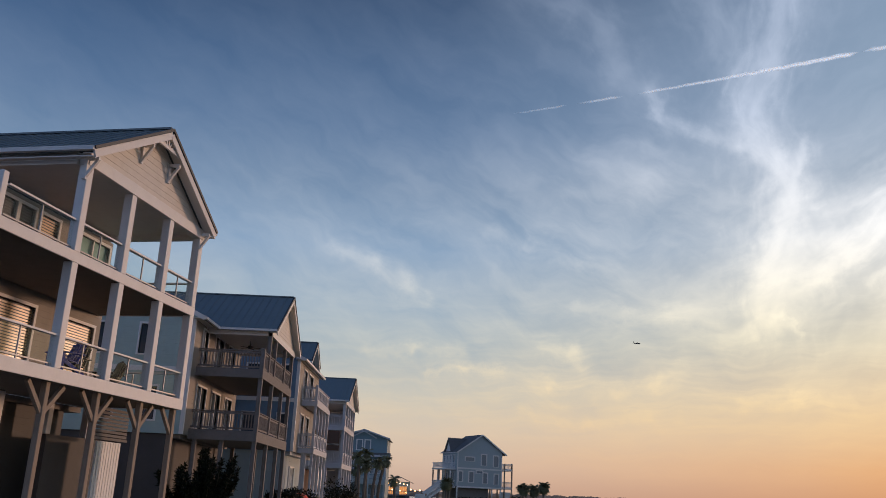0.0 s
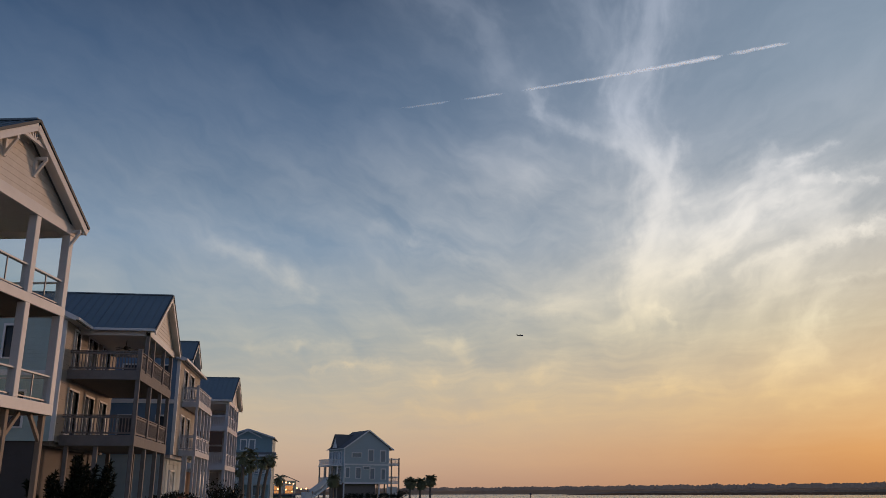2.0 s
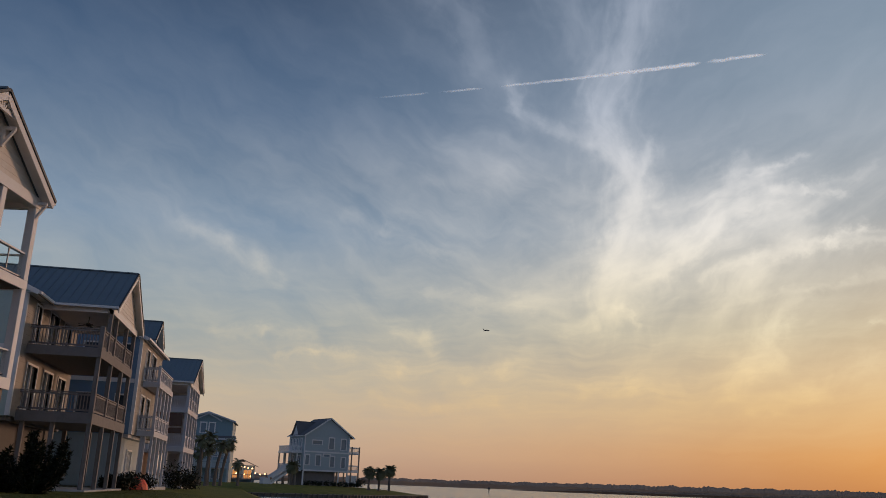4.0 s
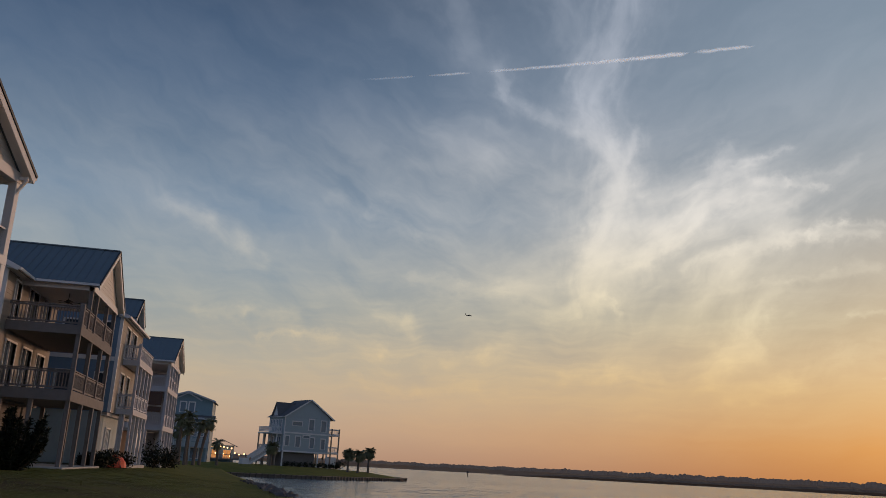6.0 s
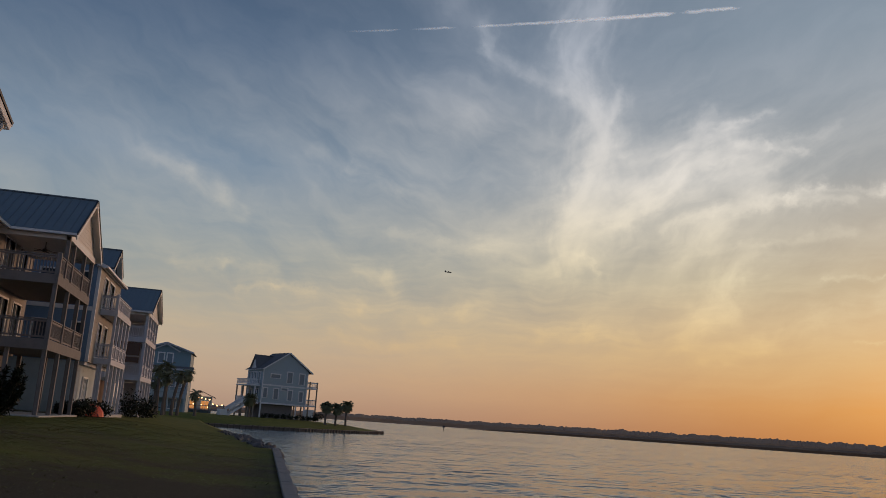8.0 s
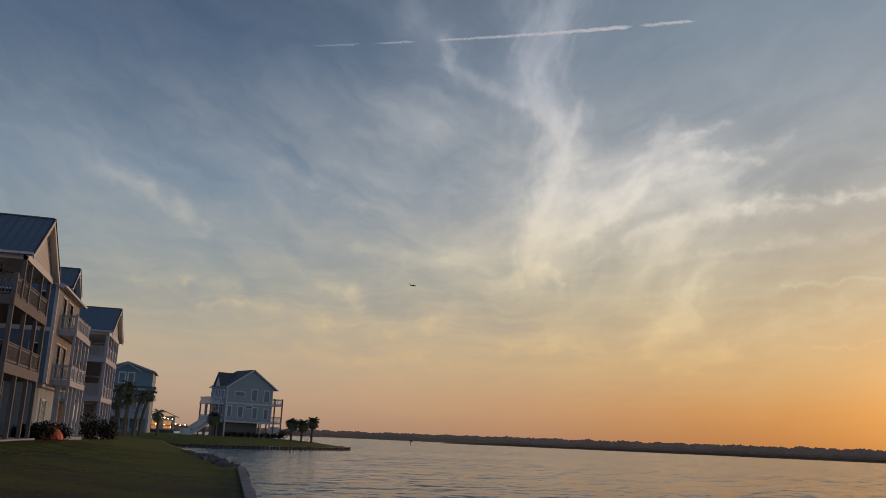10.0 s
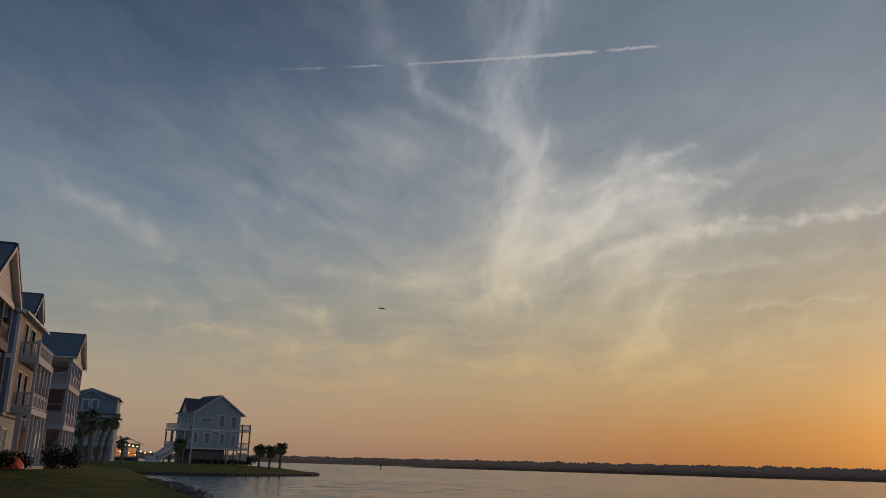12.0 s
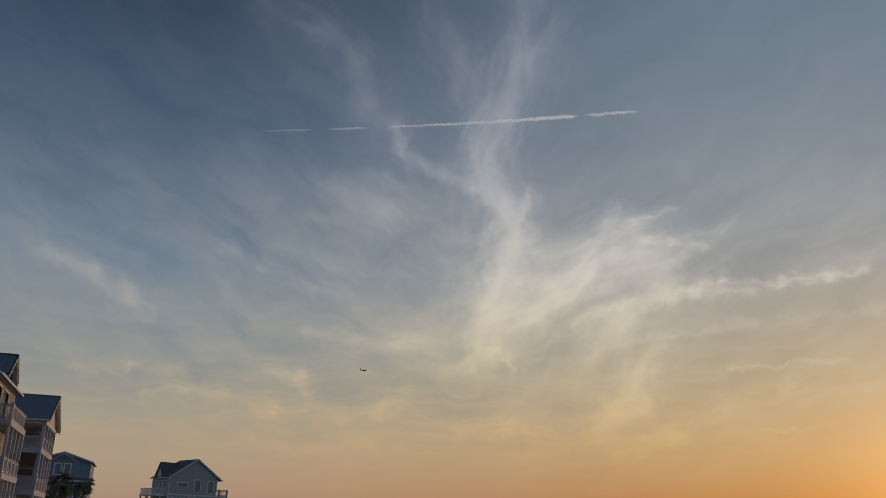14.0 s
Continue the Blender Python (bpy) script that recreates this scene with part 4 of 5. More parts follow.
# ---- the houses across the inlet ----
def teal_house():
    h = thing("beach_house", (-16.6, 150, 0), -90, "teal three-storey beach house with white window trim and balconies", "house")
    a, b, w, g0 = (0, 0), (0, 8.2), 8.2, 1.3
    holes = [(3.0, 3.8, 9.4, 11.0), (4.4, 5.2, 9.4, 11.0), (0.8, 1.9, 6.5, 7.6), (4.5, 5.05, 5.6, 7.7), (5.55, 6.1, 5.6, 7.7), (6.6, 7.15, 5.6, 7.7), (2.3, 3.9, 5.3, 7.6), (1.2, 2.4, 2.0, 3.6), (5.4, 6.6, 2.0, 3.6)]
    lap_wall(h, TEAL, a, b, g0, 11.3, holes, lap=0.25, pieces=False)
    lap_wall(h, TEAL, a, b, 11.31, 12.6, lap=0.25, limit=lambda z: (max(0, 4.1 - (12.7 - z) * 3.1), min(w, 4.1 + (12.7 - z) * 3.1)), name="gable_wall", pieces=False)
    for q in holes:
        window(h, a, b, *q, bars=0, t=0.19, pane=CURTAINED)
    lap_wall(h, TEAL, (-0.2, w), (-10, w), g0, 11.3, lap=0.25, pieces=False)
    for sgn in (-1, 1):
        part("roof_slope", slab(bmesh.new(), [(0.5, 4.1, 12.85), (-10, 4.1, 12.85), (-10, 4.1 + sgn * 4.5, 11.4), (0.5, 4.1 + sgn * 4.5, 11.4)], 0.14), SHINGLE, h)
        part("rake_board", beam(bmesh.new(), (0.52, 4.1 + sgn * 4.5, 11.34), (0.52, 4.1, 12.78), 0.05, 0.26), GREY_WHITE, h)
    # dormer gable over the paired window
    for sgn in (-1, 1):
        part("dormer_rake", beam(bmesh.new(), (0.56, 4.1 + sgn * 2.3, 11.35), (0.56, 4.1, 12.55), 0.05, 0.2), GREY_WHITE, h)
    part("pent_roof", slab(bmesh.new(), [(0.03, -0.5, 9.0), (0.03, 8.9, 9.0), (0.9, 8.9, 8.62), (0.9, -0.5, 8.62)], 0.12), SHINGLE, h)
    part("belly_band", box(bmesh.new(), 0.86, 0.92, -0.5, 8.9, 8.3, 8.6), GREY_WHITE, h)
    part("pent_soffit", box(bmesh.new(), 0.04, 0.84, -0.4, 8.8, 8.3, 8.34), GREY_WHITE, h)
    for bot, top in ((4.65, 5.0),):
        deck(h, 0.05, 2.2, -0.2, w + 0.2, bot, top, PALE_BLUE, GREY_TIMBER)
        baluster_railing(h, (2.1, -0.1), (2.1, w + 0.1), top, PALE_BLUE, step=0.2)
    part("apron", box(bmesh.new(), 2.0, 2.06, -0.1, w + 0.1, 3.7, 4.6), PALE_BLUE, h, "pale blue boarded apron below the balcony")
    for y in (0, 2.7, 5.4, 8.1):
        post_part(h, 2.1, y, g0, 4.65, 0.24, PALE_BLUE, name="stilt")
        post_part(h, 0.86, y, 5.0, 8.3, 0.18, GREY_WHITE)
    return h


def inlet_house():
    h = thing("beach_house", (3.82, 149.95, 0), -65, "pale blue-grey raised house with dark roof standing on the spit", "house")
    w, d, g0, ez, pz, yc = 8.7, 6.0, 1.5, 9.8, 12.95, 4.6
    a, b = (0, 0), (0, w)
    holes = [(1.55, 3.25, 8.35, 8.95), (4.7, 5.6, 7.7, 9.5), (7.1, 8.0, 7.6, 9.4), (0.35, 1.0, 4.9, 6.5), (2.35, 3.15, 4.8, 6.5), (3.75, 4.9, 6.35, 6.7), (5.1, 5.85, 4.7, 6.4), (7.3, 8.0, 4.6, 6.3)]
    lap_wall(h, PALE_BLUE, a, b, 4.0, ez, holes, lap=0.22, pieces=False)
    for q in holes:
        window(h, a, b, *q, bars=0, t=0.18, pane=CURTAINED)
    k = (pz - ez) / 4.8
    lap_wall(h, PALE_BLUE, a, b, ez + 0.005, pz - 0.2, lap=0.22, limit=lambda z: (max(0, yc - (pz - 0.12 - z) / k), min(w, yc + (pz - 0.12 - z) / k)), name="gable_wall", pieces=False)
    la, lb = (-d, 0), (-0.165, 0)
    lh = [(0.5, 1.2, 7.3, 9.2), (1.7, 2.4, 7.3, 9.2), (2.9, 3.6, 7.3, 9.2), (4.3, 5.0, 7.3, 9.2), (0.8, 2.2, 4.3, 6.3), (3.4, 4.8, 4.3, 6.3)]
    lap_wall(h, PALE_BLUE, la, lb, 4.0, ez, lh, lap=0.22, pieces=False)
    for q in lh:
        window(h, la, lb, *q, bars=1, t=0.14, pane=CURTAINED)
    lap_wall(h, PALE_BLUE, (-0.165, w), (-d, w), 4.0, ez, lap=0.22, pieces=False)
    part("belly_band", box(bmesh.new(), 0.03, 0.07, 0, w, 6.95, 7.2), WHITE, h)
    part("skirt_board", box(bmesh.new(), 0.03, 0.07, 0, w, 3.85, 4.1), WHITE, h)
    for y in (0.03, w - 0.03):
        part("corner_board", box(bmesh.new(), 0.03, 0.065, y - 0.09, y + 0.09, 4.11, ez), WHITE, h)
    for sgn in (-1, 1):
        part("roof_slope", slab(bmesh.new(), [(0.35, yc, pz), (-d - 0.3, yc, pz), (-d - 0.3, yc + sgn * 4.9, ez - 0.08), (0.35, yc + sgn * 4.9, ez - 0.08)], 0.14), SHINGLE, h)
        part("rake_board", beam(bmesh.new(), (0.36, yc + sgn * 4.9, ez - 0.16), (0.36, yc, pz - 0.08), 0.05, 0.22), WHITE, h)
        part("gutter", beam(bmesh.new(), (0.35, yc + sgn * 4.96, ez - 0.14), (-d - 0.3, yc + sgn * 4.96, ez - 0.14), 0.12, 0.12), WHITE, h)
    # dormer on the landward slope
    dm = part("dormer", slab(bmesh.new(), [(-3.6, 3.6, 12.3), (-3.6, -0.2, 12.3), (-5.0, -0.3, 9.95), (-5.0, 3.6, 9.95)], 0.12), SHINGLE, h)
    part("dormer_slope", slab(bmesh.new(), [(-3.6, 3.6, 12.3), (-3.6, -0.2, 12.3), (-2.2, -0.3, 9.95), (-2.2, 3.6, 9.95)], 0.12), SHINGLE, dm)
    lap_wall(dm, WHITE, (-5.0, 0.05), (-2.2, 0.05), 9.9, 12.15, limit=lambda z: (max(0, 1.4 - (12.25 - z) * 0.6), min(2.8, 1.4 + (12.25 - z) * 0.6)), name="dormer_wall", pieces=False)
    # enclosed ground level and stilts
    lap_wall(h, GREY_TIMBER, (-1.0, 0.4), (-1.0, w - 2.0), g0, 4.0, lap=0.3, name="base_wall", label="brown slatted base wall", pieces=False)
    lap_wall(h, GREY_TIMBER, (-d, 0.4), (-1.2, 0.4), g0, 4.0, lap=0.3, name="base_wall", pieces=False)
    part("floor_frame", box(bmesh.new(), -d, -0.2, 0.2, w - 0.2, 3.8, 3.98), GREY_TIMBER, h)
    for y in (0.1, w - 0.1, w - 1.8):
        post_part(h, -0.1, y, g0, 3.85, 0.2, WHITE, name="stilt")
    # landward decks with stairs
    for bot, top, x0, x1 in ((3.75, 4.0, -d, -0.6), (6.75, 7.0, -d, -0.6)):
        deck(h, x0, x1, -2.0, -0.03, bot, top, WHITE, WHITE)
        baluster_railing(h, (x1 - 0.1, -1.9), (x1 - 0.1, -0.1), top, WHITE, step=0.16)
        baluster_railing(h, (x0, -1.9), (x1 - 0.1, -1.9), top, WHITE, step=0.16)
    for x in (-d + 0.2, -3.3, -0.8):
        for y in (-1.85, -0.9):
            post_part(h, x, y, g0, 3.75, 0.2, TIMBER, name="stilt")
            post_part(h, x, y, 4.02, 6.74, 0.2, TIMBER if y < -1 else WHITE)
    st = part("stair", box(bmesh.new(), -2.3, -0.8, -2.04, -2.0, 3.5, 3.72), WHITE, h, "white exterior stair")
    for k in range(11):
        part("step", box(bmesh.new(), -2.2, -0.9, -2.3 - k * 0.3, -2.0 - k * 0.3, 3.72 - k * 0.2, 3.78 - k * 0.2), WHITE, st)
    for x in (-2.25, -0.85):
        part("stringer", beam(bmesh.new(), (x, -2.0, 3.75), (x, -5.4, 1.5), 0.06, 0.32), WHITE, st)
        part("handrail", beam(bmesh.new(), (x, -2.0, 4.75), (x, -5.2, 2.6), 0.08, 0.5), WHITE, st)
    part("landing_screen", box(bmesh.new(), -2.4, -0.9, -6.6, -5.4, g0, 2.5), WHITE, st, bevel=0.03)
    # water-side decks
    for bot, top in ((3.9, 4.15), (7.0, 7.25)):
        deck(h, -6, -0.6, w + 0.03, w + 2.6, bot, top, WHITE, WHITE)
        baluster_railing(h, (-0.7, w + 0.1), (-0.7, w + 2.5), top, WHITE, step=0.3)
        baluster_railing(h, (-6, w + 2.5), (-0.7, w + 2.5), top, WHITE, step=0.3)
    for x in (-5.9, -0.7):
        for y in (w + 1.0, w + 2.5):
            post_part(h, x, y, g0, 8.3, 0.2, TIMBER)
    part("storage_screen", box(bmesh.new(), -1.0, -0.8, w + 0.3, w + 2.3, g0, 3.4), WHITE, h, "white storage screen")
    return h


def lit_pavilion():
    h = thing("waterside_pavilion", (-10.2, 225, 0), -90, "low waterside building with warm lit windows and a railed pier", "building")
    lap_wall(h, TEAL, (0, -2), (0, 4), 1.2, 5.4, [(0.6, 2.0, 2.2, 4.2), (3.4, 5.2, 2.2, 4.2)], lap=0.4, pieces=False)
    for u, v in ((0.6, 2.0), (3.4, 5.2)):
        window(h, (0, -2), (0, 4), u, v, 2.2, 4.2, bars=1, pane=LIT_ROOM)
    for sgn in (-1, 1):
        part("roof_slope", slab(bmesh.new(), [(1, 1, 6.8), (-6, 1, 6.8), (-6, 1 + sgn * 3.8, 5.2), (1, 1 + sgn * 3.8, 5.2)], 0.15), SHINGLE, h)
    deck(h, -3, 3.0, -3, 11, 1.9, 2.2, GREY_TIMBER, GREY_TIMBER)
    baluster_railing(h, (3, -3), (3, 11), 2.2, GREY_TIMBER, step=0.5)
    for y in (-3, 0, 3.4, 7, 10.9):
        post_part(h, 2.9, y, -0.5, 3.6, 0.25, GREY_TIMBER, name="piling")
    for y, z in ((-1.6, 4.7), (-0.5, 4.85), (0.6, 4.9), (1.5, 4.8), (2.4, 4.6), (3.4, 4.5), (4.3, 3.4), (5.4, 3.1), (-0.4, 3.2), (1.6, 3.0), (3.2, 2.6), (6.6, 3.3), (-2.2, 3.6)):
        part("lamp", tube(bmesh.new(), [(1.2, y, z), (1.2, y, z + 0.15), (1.2, y, z + 0.35)], [0.1, 0.2, 0.08], 10), WARM_LAMP, h, "glowing warm lamp")
    return h


white_house()
sage_house()
blue_house()
ivory_house()
teal_house()
inlet_house()
lit_pavilion()


# ---- waterfront ----
def near_seawall():
    h = thing("seawall", (0, 0, 0), 0, "grey stained concrete seawall with a flat cap along the lawn", "seawall")
    pts = [(-80, 0.0), (0, 0.56), (17, 1.08), (38.5, 1.74)]
    for (y0, x0), (y1, x1) in zip(pts, pts[1:]):
        n = max(1, int((y1 - y0) / 2.4))
        for k in range(n):
            ya, yb = y0 + (y1 - y0) * k / n, y0 + (y1 - y0) * (k + 1) / n
            xa, xb = x0 + (x1 - x0) * k / n, x0 + (x1 - x0) * (k + 1) / n
            dz = random.uniform(-0.012, 0.012)
            part("cap", beam(bmesh.new(), (xa + 0.1, ya + 0.01, 0.78 + dz), (xb + 0.1, yb - 0.01, 0.78 + dz), 0.28, 0.14), SEAWALL, h, bevel=0.015)
            if k % 2 == 0:
                bm = bmesh.new()
                for f0, f1, out in ((0.1, 0.9, 0.03), (0.2, 0.8, 0.06), (0.32, 0.68, 0.085)):
                    beam(bm, (xa + (xb - xa) * f0 + 0.2 + out / 2, ya + (yb - ya) * f0, 0.1 - out / 9), (xa + (xb - xa) * f1 + 0.2 + out / 2, ya + (yb - ya) * f1, 0.1 - out / 9), out, 1.46)
                part("buttress", bm, SEAWALL, h, "bulging concrete buttress")
            part("panel", beam(bmesh.new(), (xa + 0.12, ya + 0.03, 0.1), (xb + 0.12, yb - 0.03, 0.1), 0.18, 1.2), SEAWALL, h)
    return h


def riprap():
    h = thing("riprap", (0, 0, 0), 0, "grey rough riprap stones heaped along the lawn edge", "rocks")
    shapes = []
    for k in range(9):
        bm = bmesh.new()
        bmesh.ops.create_icosphere(bm, subdivisions=2, radius=0.5)
        for v in bm.verts:
            q = v.co * 1.6 + Vector((k * 7.3, 0, 0))
            v.co *= 0.75 + 0.55 * noise.noise(q) + 0.15 * noise.noise(q * 3)
            v.co.z *= 0.7
        shapes.append(mesh_of("rock", bm, ROCK))
    for k in range(290):
        y = 39.3 + (k / 290) ** 1.2 * 25
        d = random.uniform(-0.6, 0.7)
        ob = new("rock", random.choice(shapes))
        ob.parent = h
        size = random.uniform(0.3, 0.66) * (1.0 if y < 54 else 0.75)
        z = 0.78 - 0.42 * max(0, -d + 0.1) + random.uniform(-0.08, 0.12)
        ob.matrix_basis = Matrix.LocRotScale((shore_x(y) - d, y + random.uniform(-0.4, 0.4), z - 0.1), Euler([random.uniform(0, 6.28) for _ in range(3)]), (size, size * 1.15, size * 0.8))
    return h


def spit_bulkhead():
    h = thing("bulkhead", (0, 0, 0), 0, "dark timber bulkhead with close-set pilings holding the spit", "bulkhead")
    line = [Vector((x, y, 0)) for x, y in ((-14, 117), (-2.2, 121), (3.6, 123.5), (9.4, 127.5), (16.3, 137), (24.4, 149), (25.8, 153), (24.2, 167))]
    bm = bmesh.new()
    for k in range(8):
        a = k * math.pi / 4
        bm.verts.new((0.12 * math.cos(a), 0.12 * math.sin(a), -1))
    low = bm.verts[:]
    top = [bm.verts.new((v.co.x * 0.92, v.co.y * 0.92, 0.5)) for v in low]
    for k in range(8):
        bm.faces.new((low[k], low[(k + 1) % 8], top[(k + 1) % 8], top[k]))
    bm.faces.new(top)
    piling = mesh_of("piling", bm, BULKHEAD)
    for a, b in zip(line, line[1:]):
        d = (b - a).normalized()
        out = Vector((d.y, -d.x, 0))
        part("board_face", beam(bmesh.new(), a + out * 0.06 + Vector((0, 0, -0.3)), b + out * 0.06 + Vector((0, 0, -0.3)), 0.1, 1.4), BULKHEAD, h)
        part("cap", beam(bmesh.new(), a + out * 0.1 + Vector((0, 0, 0.46)), b + out * 0.1 + Vector((0, 0, 0.46)), 0.3, 0.09), TIMBER, h, bevel=0.01)
        n = int((b - a).length / 0.85)
        for k in range(n):
            ob = new("piling", piling)
            ob.parent = h
            ob.matrix_basis = Matrix.Translation(a + (b - a) * (k + 0.5) / n + out * 0.24 + Vector((0, 0, random.uniform(-0.06, 0.08))))
    return h


def channel_marker():
    h = thing("channel_marker", (92.9, 384.1, 0), 0, "dark channel marker post standing in the water", "marker")
    part("post", tube(bmesh.new(), [(0, 0, -1), (0, 0, 1.2), (0, 0, 2.2)], [0.22, 0.2, 0.18]), DARK, h)
    part("board", box(bmesh.new(), -0.45, 0.45, -0.06, 0.06, 1.3, 2.2), DARK, h)
    return h


# ---- planting ----
def palm_mesh_crown(r, n, seed, droop=1.0):
    rng = random.Random(seed)
    bm = bmesh.new()
    for k in range(n):
        a = rng.uniform(0, 2 * math.pi)
        tilt = rng.uniform(-1.0, 1.25)
        length = r * rng.uniform(0.8, 1.1)
        p, d = Vector((0, 0, 0)), Vector((math.cos(a) * math.cos(tilt), math.sin(a) * math.cos(tilt), math.sin(tilt)))
        side = Vector((-math.sin(a), math.cos(a), 0))
        spine = [p.copy()]
        for i in range(7):
            p = p + d * length / 7
            d = (d + Vector((0, 0, -0.2 * droop))).normalized()
            spine.append(p.copy())
        for i in range(1, 8):
            for s in (-1, 1):
                for j in (0.0, 0.5):
                    q = spine[i - 1].lerp(spine[i], j)
                    ll = length * (0.34 - 0.16 * abs(i / 8 - 0.55)) * rng.uniform(0.8, 1.15)
                    fwd = (spine[i] - spine[i - 1]).normalized()
                    tip = q + side * s * ll + fwd * ll * 0.6 - Vector((0, 0, ll * rng.uniform(0.15, 0.55)))
                    w = fwd * 0.045 * r
                    bm.faces.new([bm.verts.new(v) for v in (q - w, q + w, tip)])
        for u, v in zip(spine, spine[1:]):
            w = Vector((0, 0, 0.03))
            bm.faces.new([bm.verts.new(x) for x in (u - w, v - w, v + w, u + w)])
    return bm


def palm(x, y, z, height, seed, lean=0.1, r=1.5, fronds=90):
    rng = random.Random(seed)
    h = thing("palm_tree", (x, y, z), rng.uniform(0, 360), "cabbage palm with rough trunk and a dense dark crown", "palm tree", "palms by the water")
    pts, radii = [], []
    for i in range(10):
        f = i / 9
        pts.append((lean * height * f * f, 0.04 * math.sin(f * 5), height * f - 0.1))
        radii.append((0.2 - 0.04 * f) * (1 + 0.1 * rng.uniform(-1, 1)) * (1.25 if i == 0 else 1))
    part("trunk", tube(bmesh.new(), pts, radii, 9), BARK, h)
    bm = palm_mesh_crown(r, fronds, seed)
    bm.transform(Matrix.Translation(pts[-1]))
    part("crown", bm, FROND, h)
    skirt = palm_mesh_crown(r * 0.7, 10, seed + 9, 2.6)
    skirt.transform(Matrix.Translation(Vector(pts[-1]) - Vector((0, 0, 0.2))))
    part("dead_fronds", skirt, BARK, h, "hanging dry fronds")
    return h


def shrub(x, y, z, w, height, seed, leaves=1500, label="dense dark evergreen shrub", size=0.09, group="shrubs by the houses"):
    rng = random.Random(seed)
    h = thing("shrub", (x, y, z), rng.uniform(0, 360), label, "shrub", group)
    blobs = [(Vector((rng.uniform(-0.6, 0.6) * w / 2, rng.uniform(-0.6, 0.6) * w / 2, height * rng.uniform(0.25, 0.85))), rng.uniform(0.22, 0.42) * w) for _ in range(9)]
    bm = bmesh.new()
    for c, r in blobs[:6]:
        tube(bm, [(0, 0, 0), tuple(c * 0.5), tuple(c)], [0.05 * w / 2 + 0.02, 0.03, 0.012], 6)
    part("stem", bm, BARK, h)
    bm = bmesh.new()
    for k in range(leaves):
        c, r = rng.choice(blobs)
        d = Vector((rng.gauss(0, 1), rng.gauss(0, 1), rng.gauss(0, 1))).normalized()
        p = c + d * r * rng.uniform(0.45, 1.08)
        p.z = max(0.03, p.z)
        u = Vector((rng.gauss(0, 1), rng.gauss(0, 1), rng.gauss(0, 1))).normalized()
        v = u.cross(d).normalized()
        s = size * rng.uniform(0.6, 1.5)
        bm.faces.new([bm.verts.new(q) for q in (p - u * s, p + v * s * 0.45, p + u * s * 1.3, p - v * s * 0.45)])
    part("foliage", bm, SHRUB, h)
    return h


def spiky_evergreen(x, y, z, w, height, seed, arms, label):
    """A dark evergreen of upswept arms, each clothed in short stiff needles."""
    rng = random.Random(seed)
    h = thing("evergreen", (x, y, z), 0, label, "shrub", "shrubs by the houses")
    stems, leaf = bmesh.new(), bmesh.new()
    for k in range(arms):
        a = 2 * math.pi * k / arms + rng.uniform(-0.3, 0.3)
        reach, top = w / 2 * rng.uniform(0.25, 1.0), height * rng.uniform(0.45, 1.0)
        top *= 1.15 - 0.45 * reach / (w / 2)
        pts = []
        for i in range(9):
            f = i / 8
            pts.append(Vector((math.cos(a) * reach * math.sin(f * 1.5), math.sin(a) * reach * math.sin(f * 1.5), top * f ** 1.25)))
        tube(stems, pts, [0.05 - 0.004 * i for i in range(9)], 5)
        for _ in range(int(230 * top)):
            f = rng.uniform(0.05, 1.0) * 7.999
            p = pts[int(f)].lerp(pts[int(f) + 1], f % 1)
            d = Vector((rng.gauss(0, 1), rng.gauss(0, 1), rng.gauss(0.5, 0.8))).normalized()
            side = d.cross(Vector((rng.gauss(0, 1), rng.gauss(0, 1), rng.gauss(0, 1)))).normalized()
            size = rng.uniform(0.16, 0.42) * (1.15 - 0.55 * f / 8)
            leaf.faces.new([leaf.verts.new(q) for q in (p - side * 0.03, p + side * 0.03, p + d * size * 0.6 + side * 0.03, p + d * size)])
    part("stem", stems, BARK, h)
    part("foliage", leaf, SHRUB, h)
    return h


def grass():
    """Uneven blades over the part of the lawn that lies nearest."""
    rng = np.random.default_rng(4)
    verts, faces = [], []
    for k in range(42000):
        y = 13 + 45 * rng.random() ** 1.6
        x = shore_x(y) - 0.25 - 14 * rng.random()
        if noise.noise(Vector((x * 0.35, y * 0.35, 3))) < -0.25 and rng.random() < 0.7:
            continue
        if rng.random() > 0.15 + 0.85 * smooth((y - 17) / 13):
            continue
        z = land_z(x, y)
        for _ in range(2):
            a, s, hh = rng.random() * 6.28, 0.01 + 0.012 * rng.random(), 0.008 + 0.022 * rng.random() ** 2
            ca, sa = math.cos(a), math.sin(a)
            ox, oy = (rng.random(2) - 0.5) * 0.14
            i = len(verts)
            verts += [(x + ox - ca * s, y + oy - sa * s, z - 0.01), (x + ox + ca * s, y + oy + sa * s, z - 0.01), (x + ox - sa * 0.11, y + oy + ca * 0.11, z + hh)]
            faces.append((i, i + 1, i + 2))
    me = bpy.data.meshes.new("grass")
    me.from_pydata(verts, [], faces)
    me.materials.append(leaf_material("grass_blade", (0.14, 0.145, 0.02), (0.24, 0.21, 0.05)))
    return tagged(new("grass", me), "short uneven lawn grass, dull green with dry blades", "grass", kind="stuff")


# ---- sky things ----
def direction(az, el, dist):
    a, e = radians(az), radians(el)
    return Vector((math.sin(a) * math.cos(e) * dist, math.cos(a) * math.cos(e) * dist, EYE + math.sin(e) * dist))


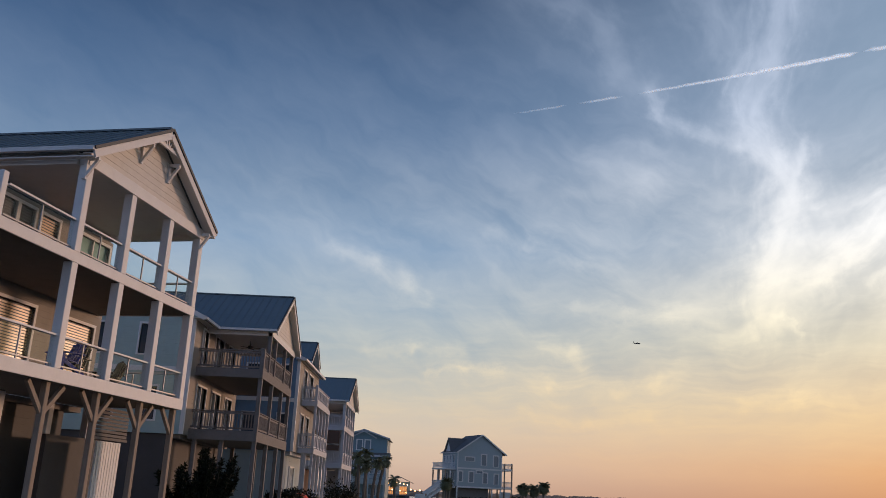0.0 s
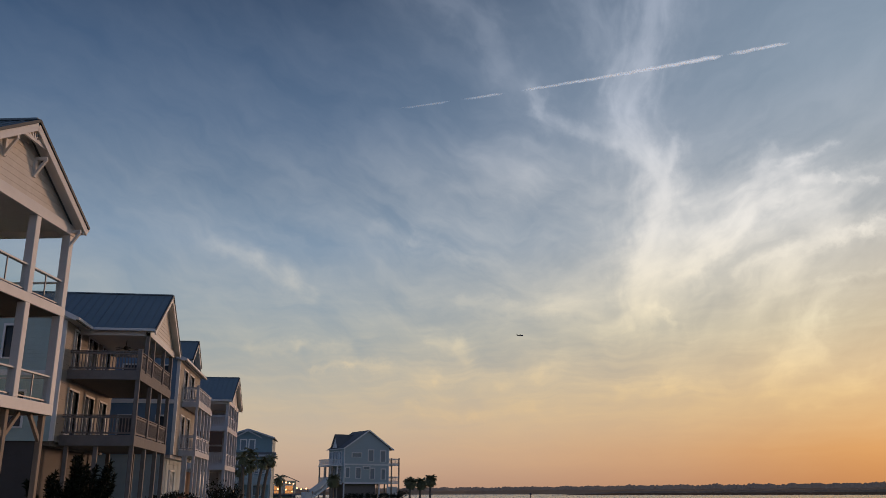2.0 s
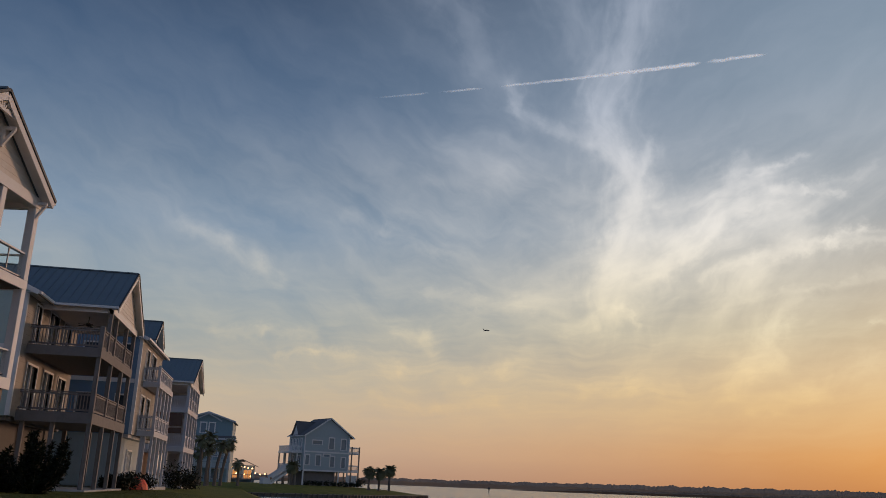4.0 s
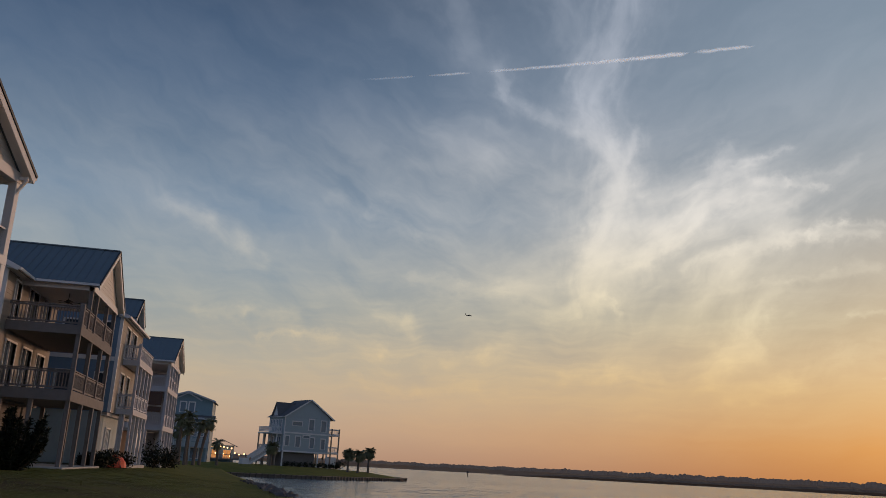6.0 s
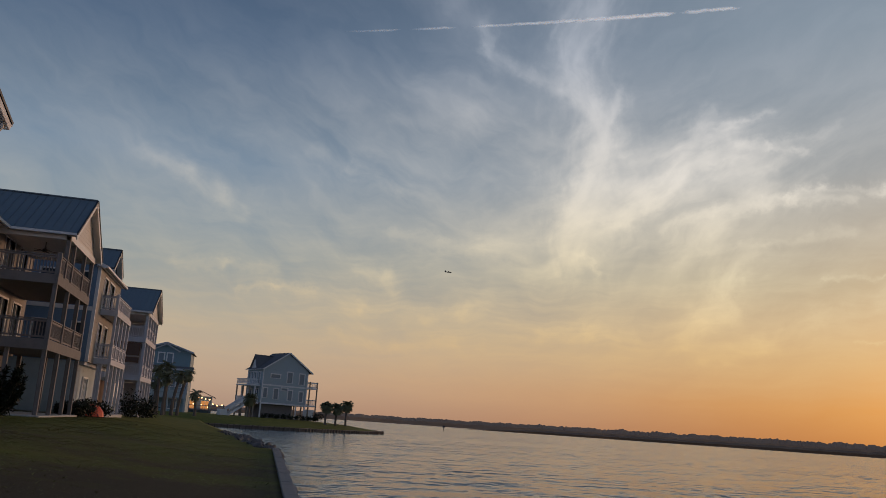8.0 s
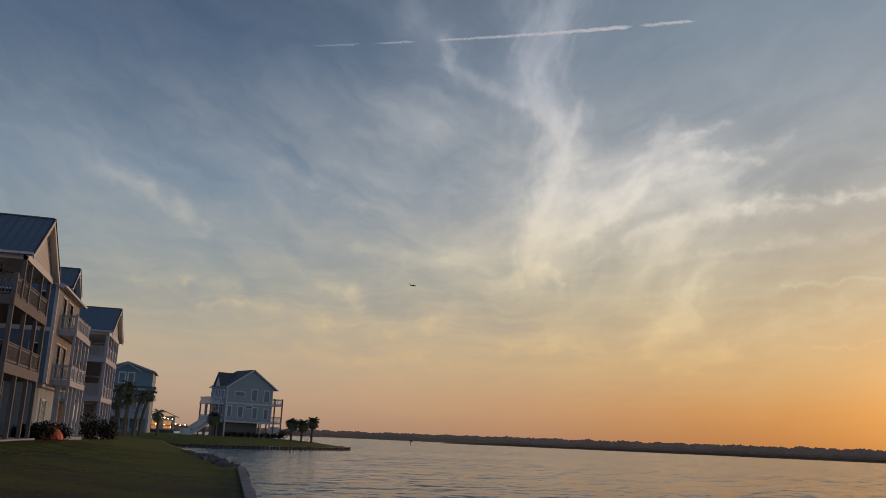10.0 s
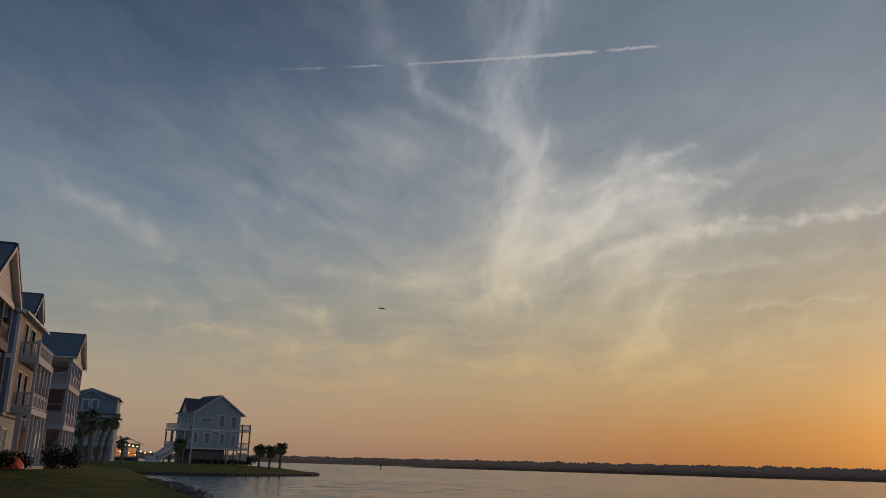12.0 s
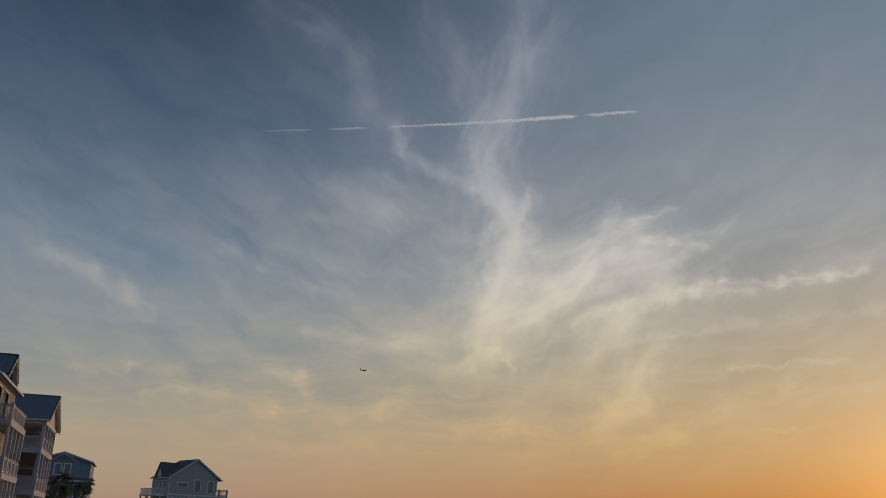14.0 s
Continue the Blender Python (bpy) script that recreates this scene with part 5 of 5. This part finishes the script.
def vapour_material():
    m = bpy.data.materials.new("vapour")
    m.use_nodes = True
    g = Graph(m.node_tree)
    at = g.node("ShaderNodeTexCoord").outputs["Object"]
    dense = g.node("ShaderNodeAttribute")
    dense.attribute_name = "thickness"
    puff = g.math("MULTIPLY", dense.outputs["Fac"], g.ramp(g.noise(at, 0.012, 4.0, 0.5), [(0.3, 0.7), (0.6, 1.0)]), clamp=True)
    lit = g.node("ShaderNodeBsdfTranslucent", Color=(0.66, 0.88, 1.0, 1))
    face = g.node("ShaderNodeBsdfDiffuse", Color=(0.66, 0.88, 1.0, 1))
    body = g.node("ShaderNodeAddShader", i0=lit.outputs[0], i1=face.outputs[0])
    clear = g.node("ShaderNodeBsdfTransparent")
    g.node("ShaderNodeOutputMaterial", Surface=g.node("ShaderNodeMixShader", i0=puff, i1=clear.outputs[0], i2=body.outputs[0]).outputs[0])
    return m


def contrail():
    h = thing("contrail", (0, 0, 0), 0, "thin broken white vapour trail high in the sky", "contrail")
    mat = vapour_material()
    across = ((-1.0, 0.0), (-0.5, 0.6), (0.0, 1.0), (0.5, 0.6), (1.0, 0.0))
    for az0, az1, thin, fat, d0, d1 in ((4.5, 8.6, 5.0, 8.0, 0.15, 0.4), (9.2, 12.6, 7.0, 9.0, 0.35, 0.7), (13.7, 28.3, 8.0, 15.0, 0.6, 1.4), (28.45, 32.7, 13.0, 10.0, 0.9, 1.0)):
        n = int((az1 - az0) * 8)
        verts, faces, density = [], [], []
        for i in range(n + 1):
            az = az0 + (az1 - az0) * i / n
            f = (az - 4.5) / 28
            el = 25.45 + 4.0 * f - 2.0 * f * f + 0.05 * noise.noise(Vector((az * 1.5, 2, 0)))
            w = (thin + (fat - thin) * i / n) * (0.95 + 0.22 * noise.noise(Vector((az * 3, 7, 0)))) * min(1, (n - i + 1.5) / 7, (i + 1.5) / 7)
            c = direction(az, el, 4200)
            for k, d in across:
                verts.append(c + Vector((0, 0, w * k)))
                density.append(d * (d0 + (d1 - d0) * i / n) * min(1, (n - i) / 5, i / 8))
        for i in range(n):
            faces += [(5 * i + k, 5 * i + k + 5, 5 * i + k + 6, 5 * i + k + 1) for k in range(4)]
        me = bpy.data.meshes.new("trail")
        me.from_pydata(verts, [], faces)
        me.attributes.new("thickness", "FLOAT", "POINT").data.foreach_set("value", density)
        me.materials.append(mat)
        new("trail", me).parent = h
    return h


def airliner():
    c = direction(13.2, 10.2, 2600)
    h = thing("airplane", c, 8, "small dark airliner flying far off in the evening sky", "airplane")
    part("fuselage", tube(bmesh.new(), [(-11, 0, 0.6), (-6, 0, 0.1), (0, 0, 0), (8, 0, 0), (11, 0, -0.2)], [0.3, 1.3, 1.6, 1.6, 0.4], 10), DARK, h)
    for s in (-1, 1):
        part("wing", slab(bmesh.new(), [(3, s * 1, 0), (-1, s * 1, 0), (-5, s * 14, 1.2), (-3.5, s * 14, 1.2)], 0.35), DARK, h)
        part("tailplane", slab(bmesh.new(), [(-8, s * 0.5, 0.8), (-10.5, s * 0.5, 0.8), (-11.5, s * 5, 1.0), (-10.5, s * 5, 1.0)], 0.25), DARK, h)
    part("fin", slab(bmesh.new(), [(-7.5, 0.15, 1.2), (-10.5, 0.15, 1.2), (-12, 0.15, 5.5), (-10.8, 0.15, 5.5)], 0.3), DARK, h)
    return h


def beach_tent():
    h = thing("beach_tent", (-8.6, 55.6, 1.4), 20, "small red and orange canvas beach tent beside the blue house", "tent")
    bm = bmesh.new()
    bmesh.ops.create_uvsphere(bm, u_segments=14, v_segments=8, radius=0.75)
    bmesh.ops.delete(bm, geom=[v for v in bm.verts if v.co.z < -0.02], context="VERTS")
    for v in bm.verts:
        v.co.x *= 1.15
        v.co.z *= 1.05
    part("canopy", bm, RED, h)
    bm = bmesh.new()
    for s in (-0.4, 0.4):
        beam(bm, (s, -0.72, 0.0), (s * 0.5, -0.3, 0.78), 0.05, 0.03)
    part("pole", bm, DARK, h)
    return h


near_seawall()
riprap()
spit_bulkhead()
channel_marker()
for x, y, hh, ln, sd in ((14.7, 145.5, 3.45, 0.03, 1), (16.5, 146.6, 3.4, 0.06, 2), (18.6, 149.4, 3.95, 0.04, 3), (1.9, 138.5, 3.75, 0.02, 4)):
    palm(x, y, 1.15, hh - 0.45, sd, ln, r=1.25, fronds=110)
for x, y, hh, ln, sd in ((-9.3, 108, 5.3, 0.05, 11), (-8.7, 112, 5.9, 0.03, 12), (-8.4, 106, 4.4, 0.1, 13), (-7.7, 110, 4.9, 0.14, 14), (-7.2, 113, 5.2, 0.16, 15), (-9.9, 111, 3.9, 0.02, 16), (-5.6, 125, 3.0, 0.06, 17)):
    palm(x, y, 1.35, hh, sd, ln, r=1.05, fronds=38)
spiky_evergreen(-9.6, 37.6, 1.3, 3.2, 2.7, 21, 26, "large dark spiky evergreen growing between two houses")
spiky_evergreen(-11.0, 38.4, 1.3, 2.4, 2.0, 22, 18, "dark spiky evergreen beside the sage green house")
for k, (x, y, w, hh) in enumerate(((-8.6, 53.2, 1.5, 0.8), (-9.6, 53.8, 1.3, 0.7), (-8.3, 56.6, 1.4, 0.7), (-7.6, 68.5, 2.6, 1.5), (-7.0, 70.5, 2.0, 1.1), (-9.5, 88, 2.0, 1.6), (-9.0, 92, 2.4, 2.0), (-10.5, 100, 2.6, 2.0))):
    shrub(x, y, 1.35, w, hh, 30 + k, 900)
for k in range(9):
    shrub(4.6 + 1.1 * k, 146.6 + 0.52 * k, 1.5, 1.1, 0.65, 50 + k, 300, "low rounded shrub in a row beside the house", 0.1, "foundation shrubs")
shrub(14.0, 151.0, 1.5, 2.2, 1.2, 70, 600)
beach_tent()
porch_chair((-10.25, 23.2, 5.03), 150, NAVY, "navy blue slatted porch chair on the lower porch")
porch_chair((-10.4, 24.0, 5.03), 170, DARK, "dark slatted porch chair on the lower porch")
porch_chair((-10.6, 27.4, 5.03), 80, DARK, "dark slatted porch chair on the lower porch")
ceiling_fan((-10.6, 47.0, 10.24))
contrail()
airliner()
grass()
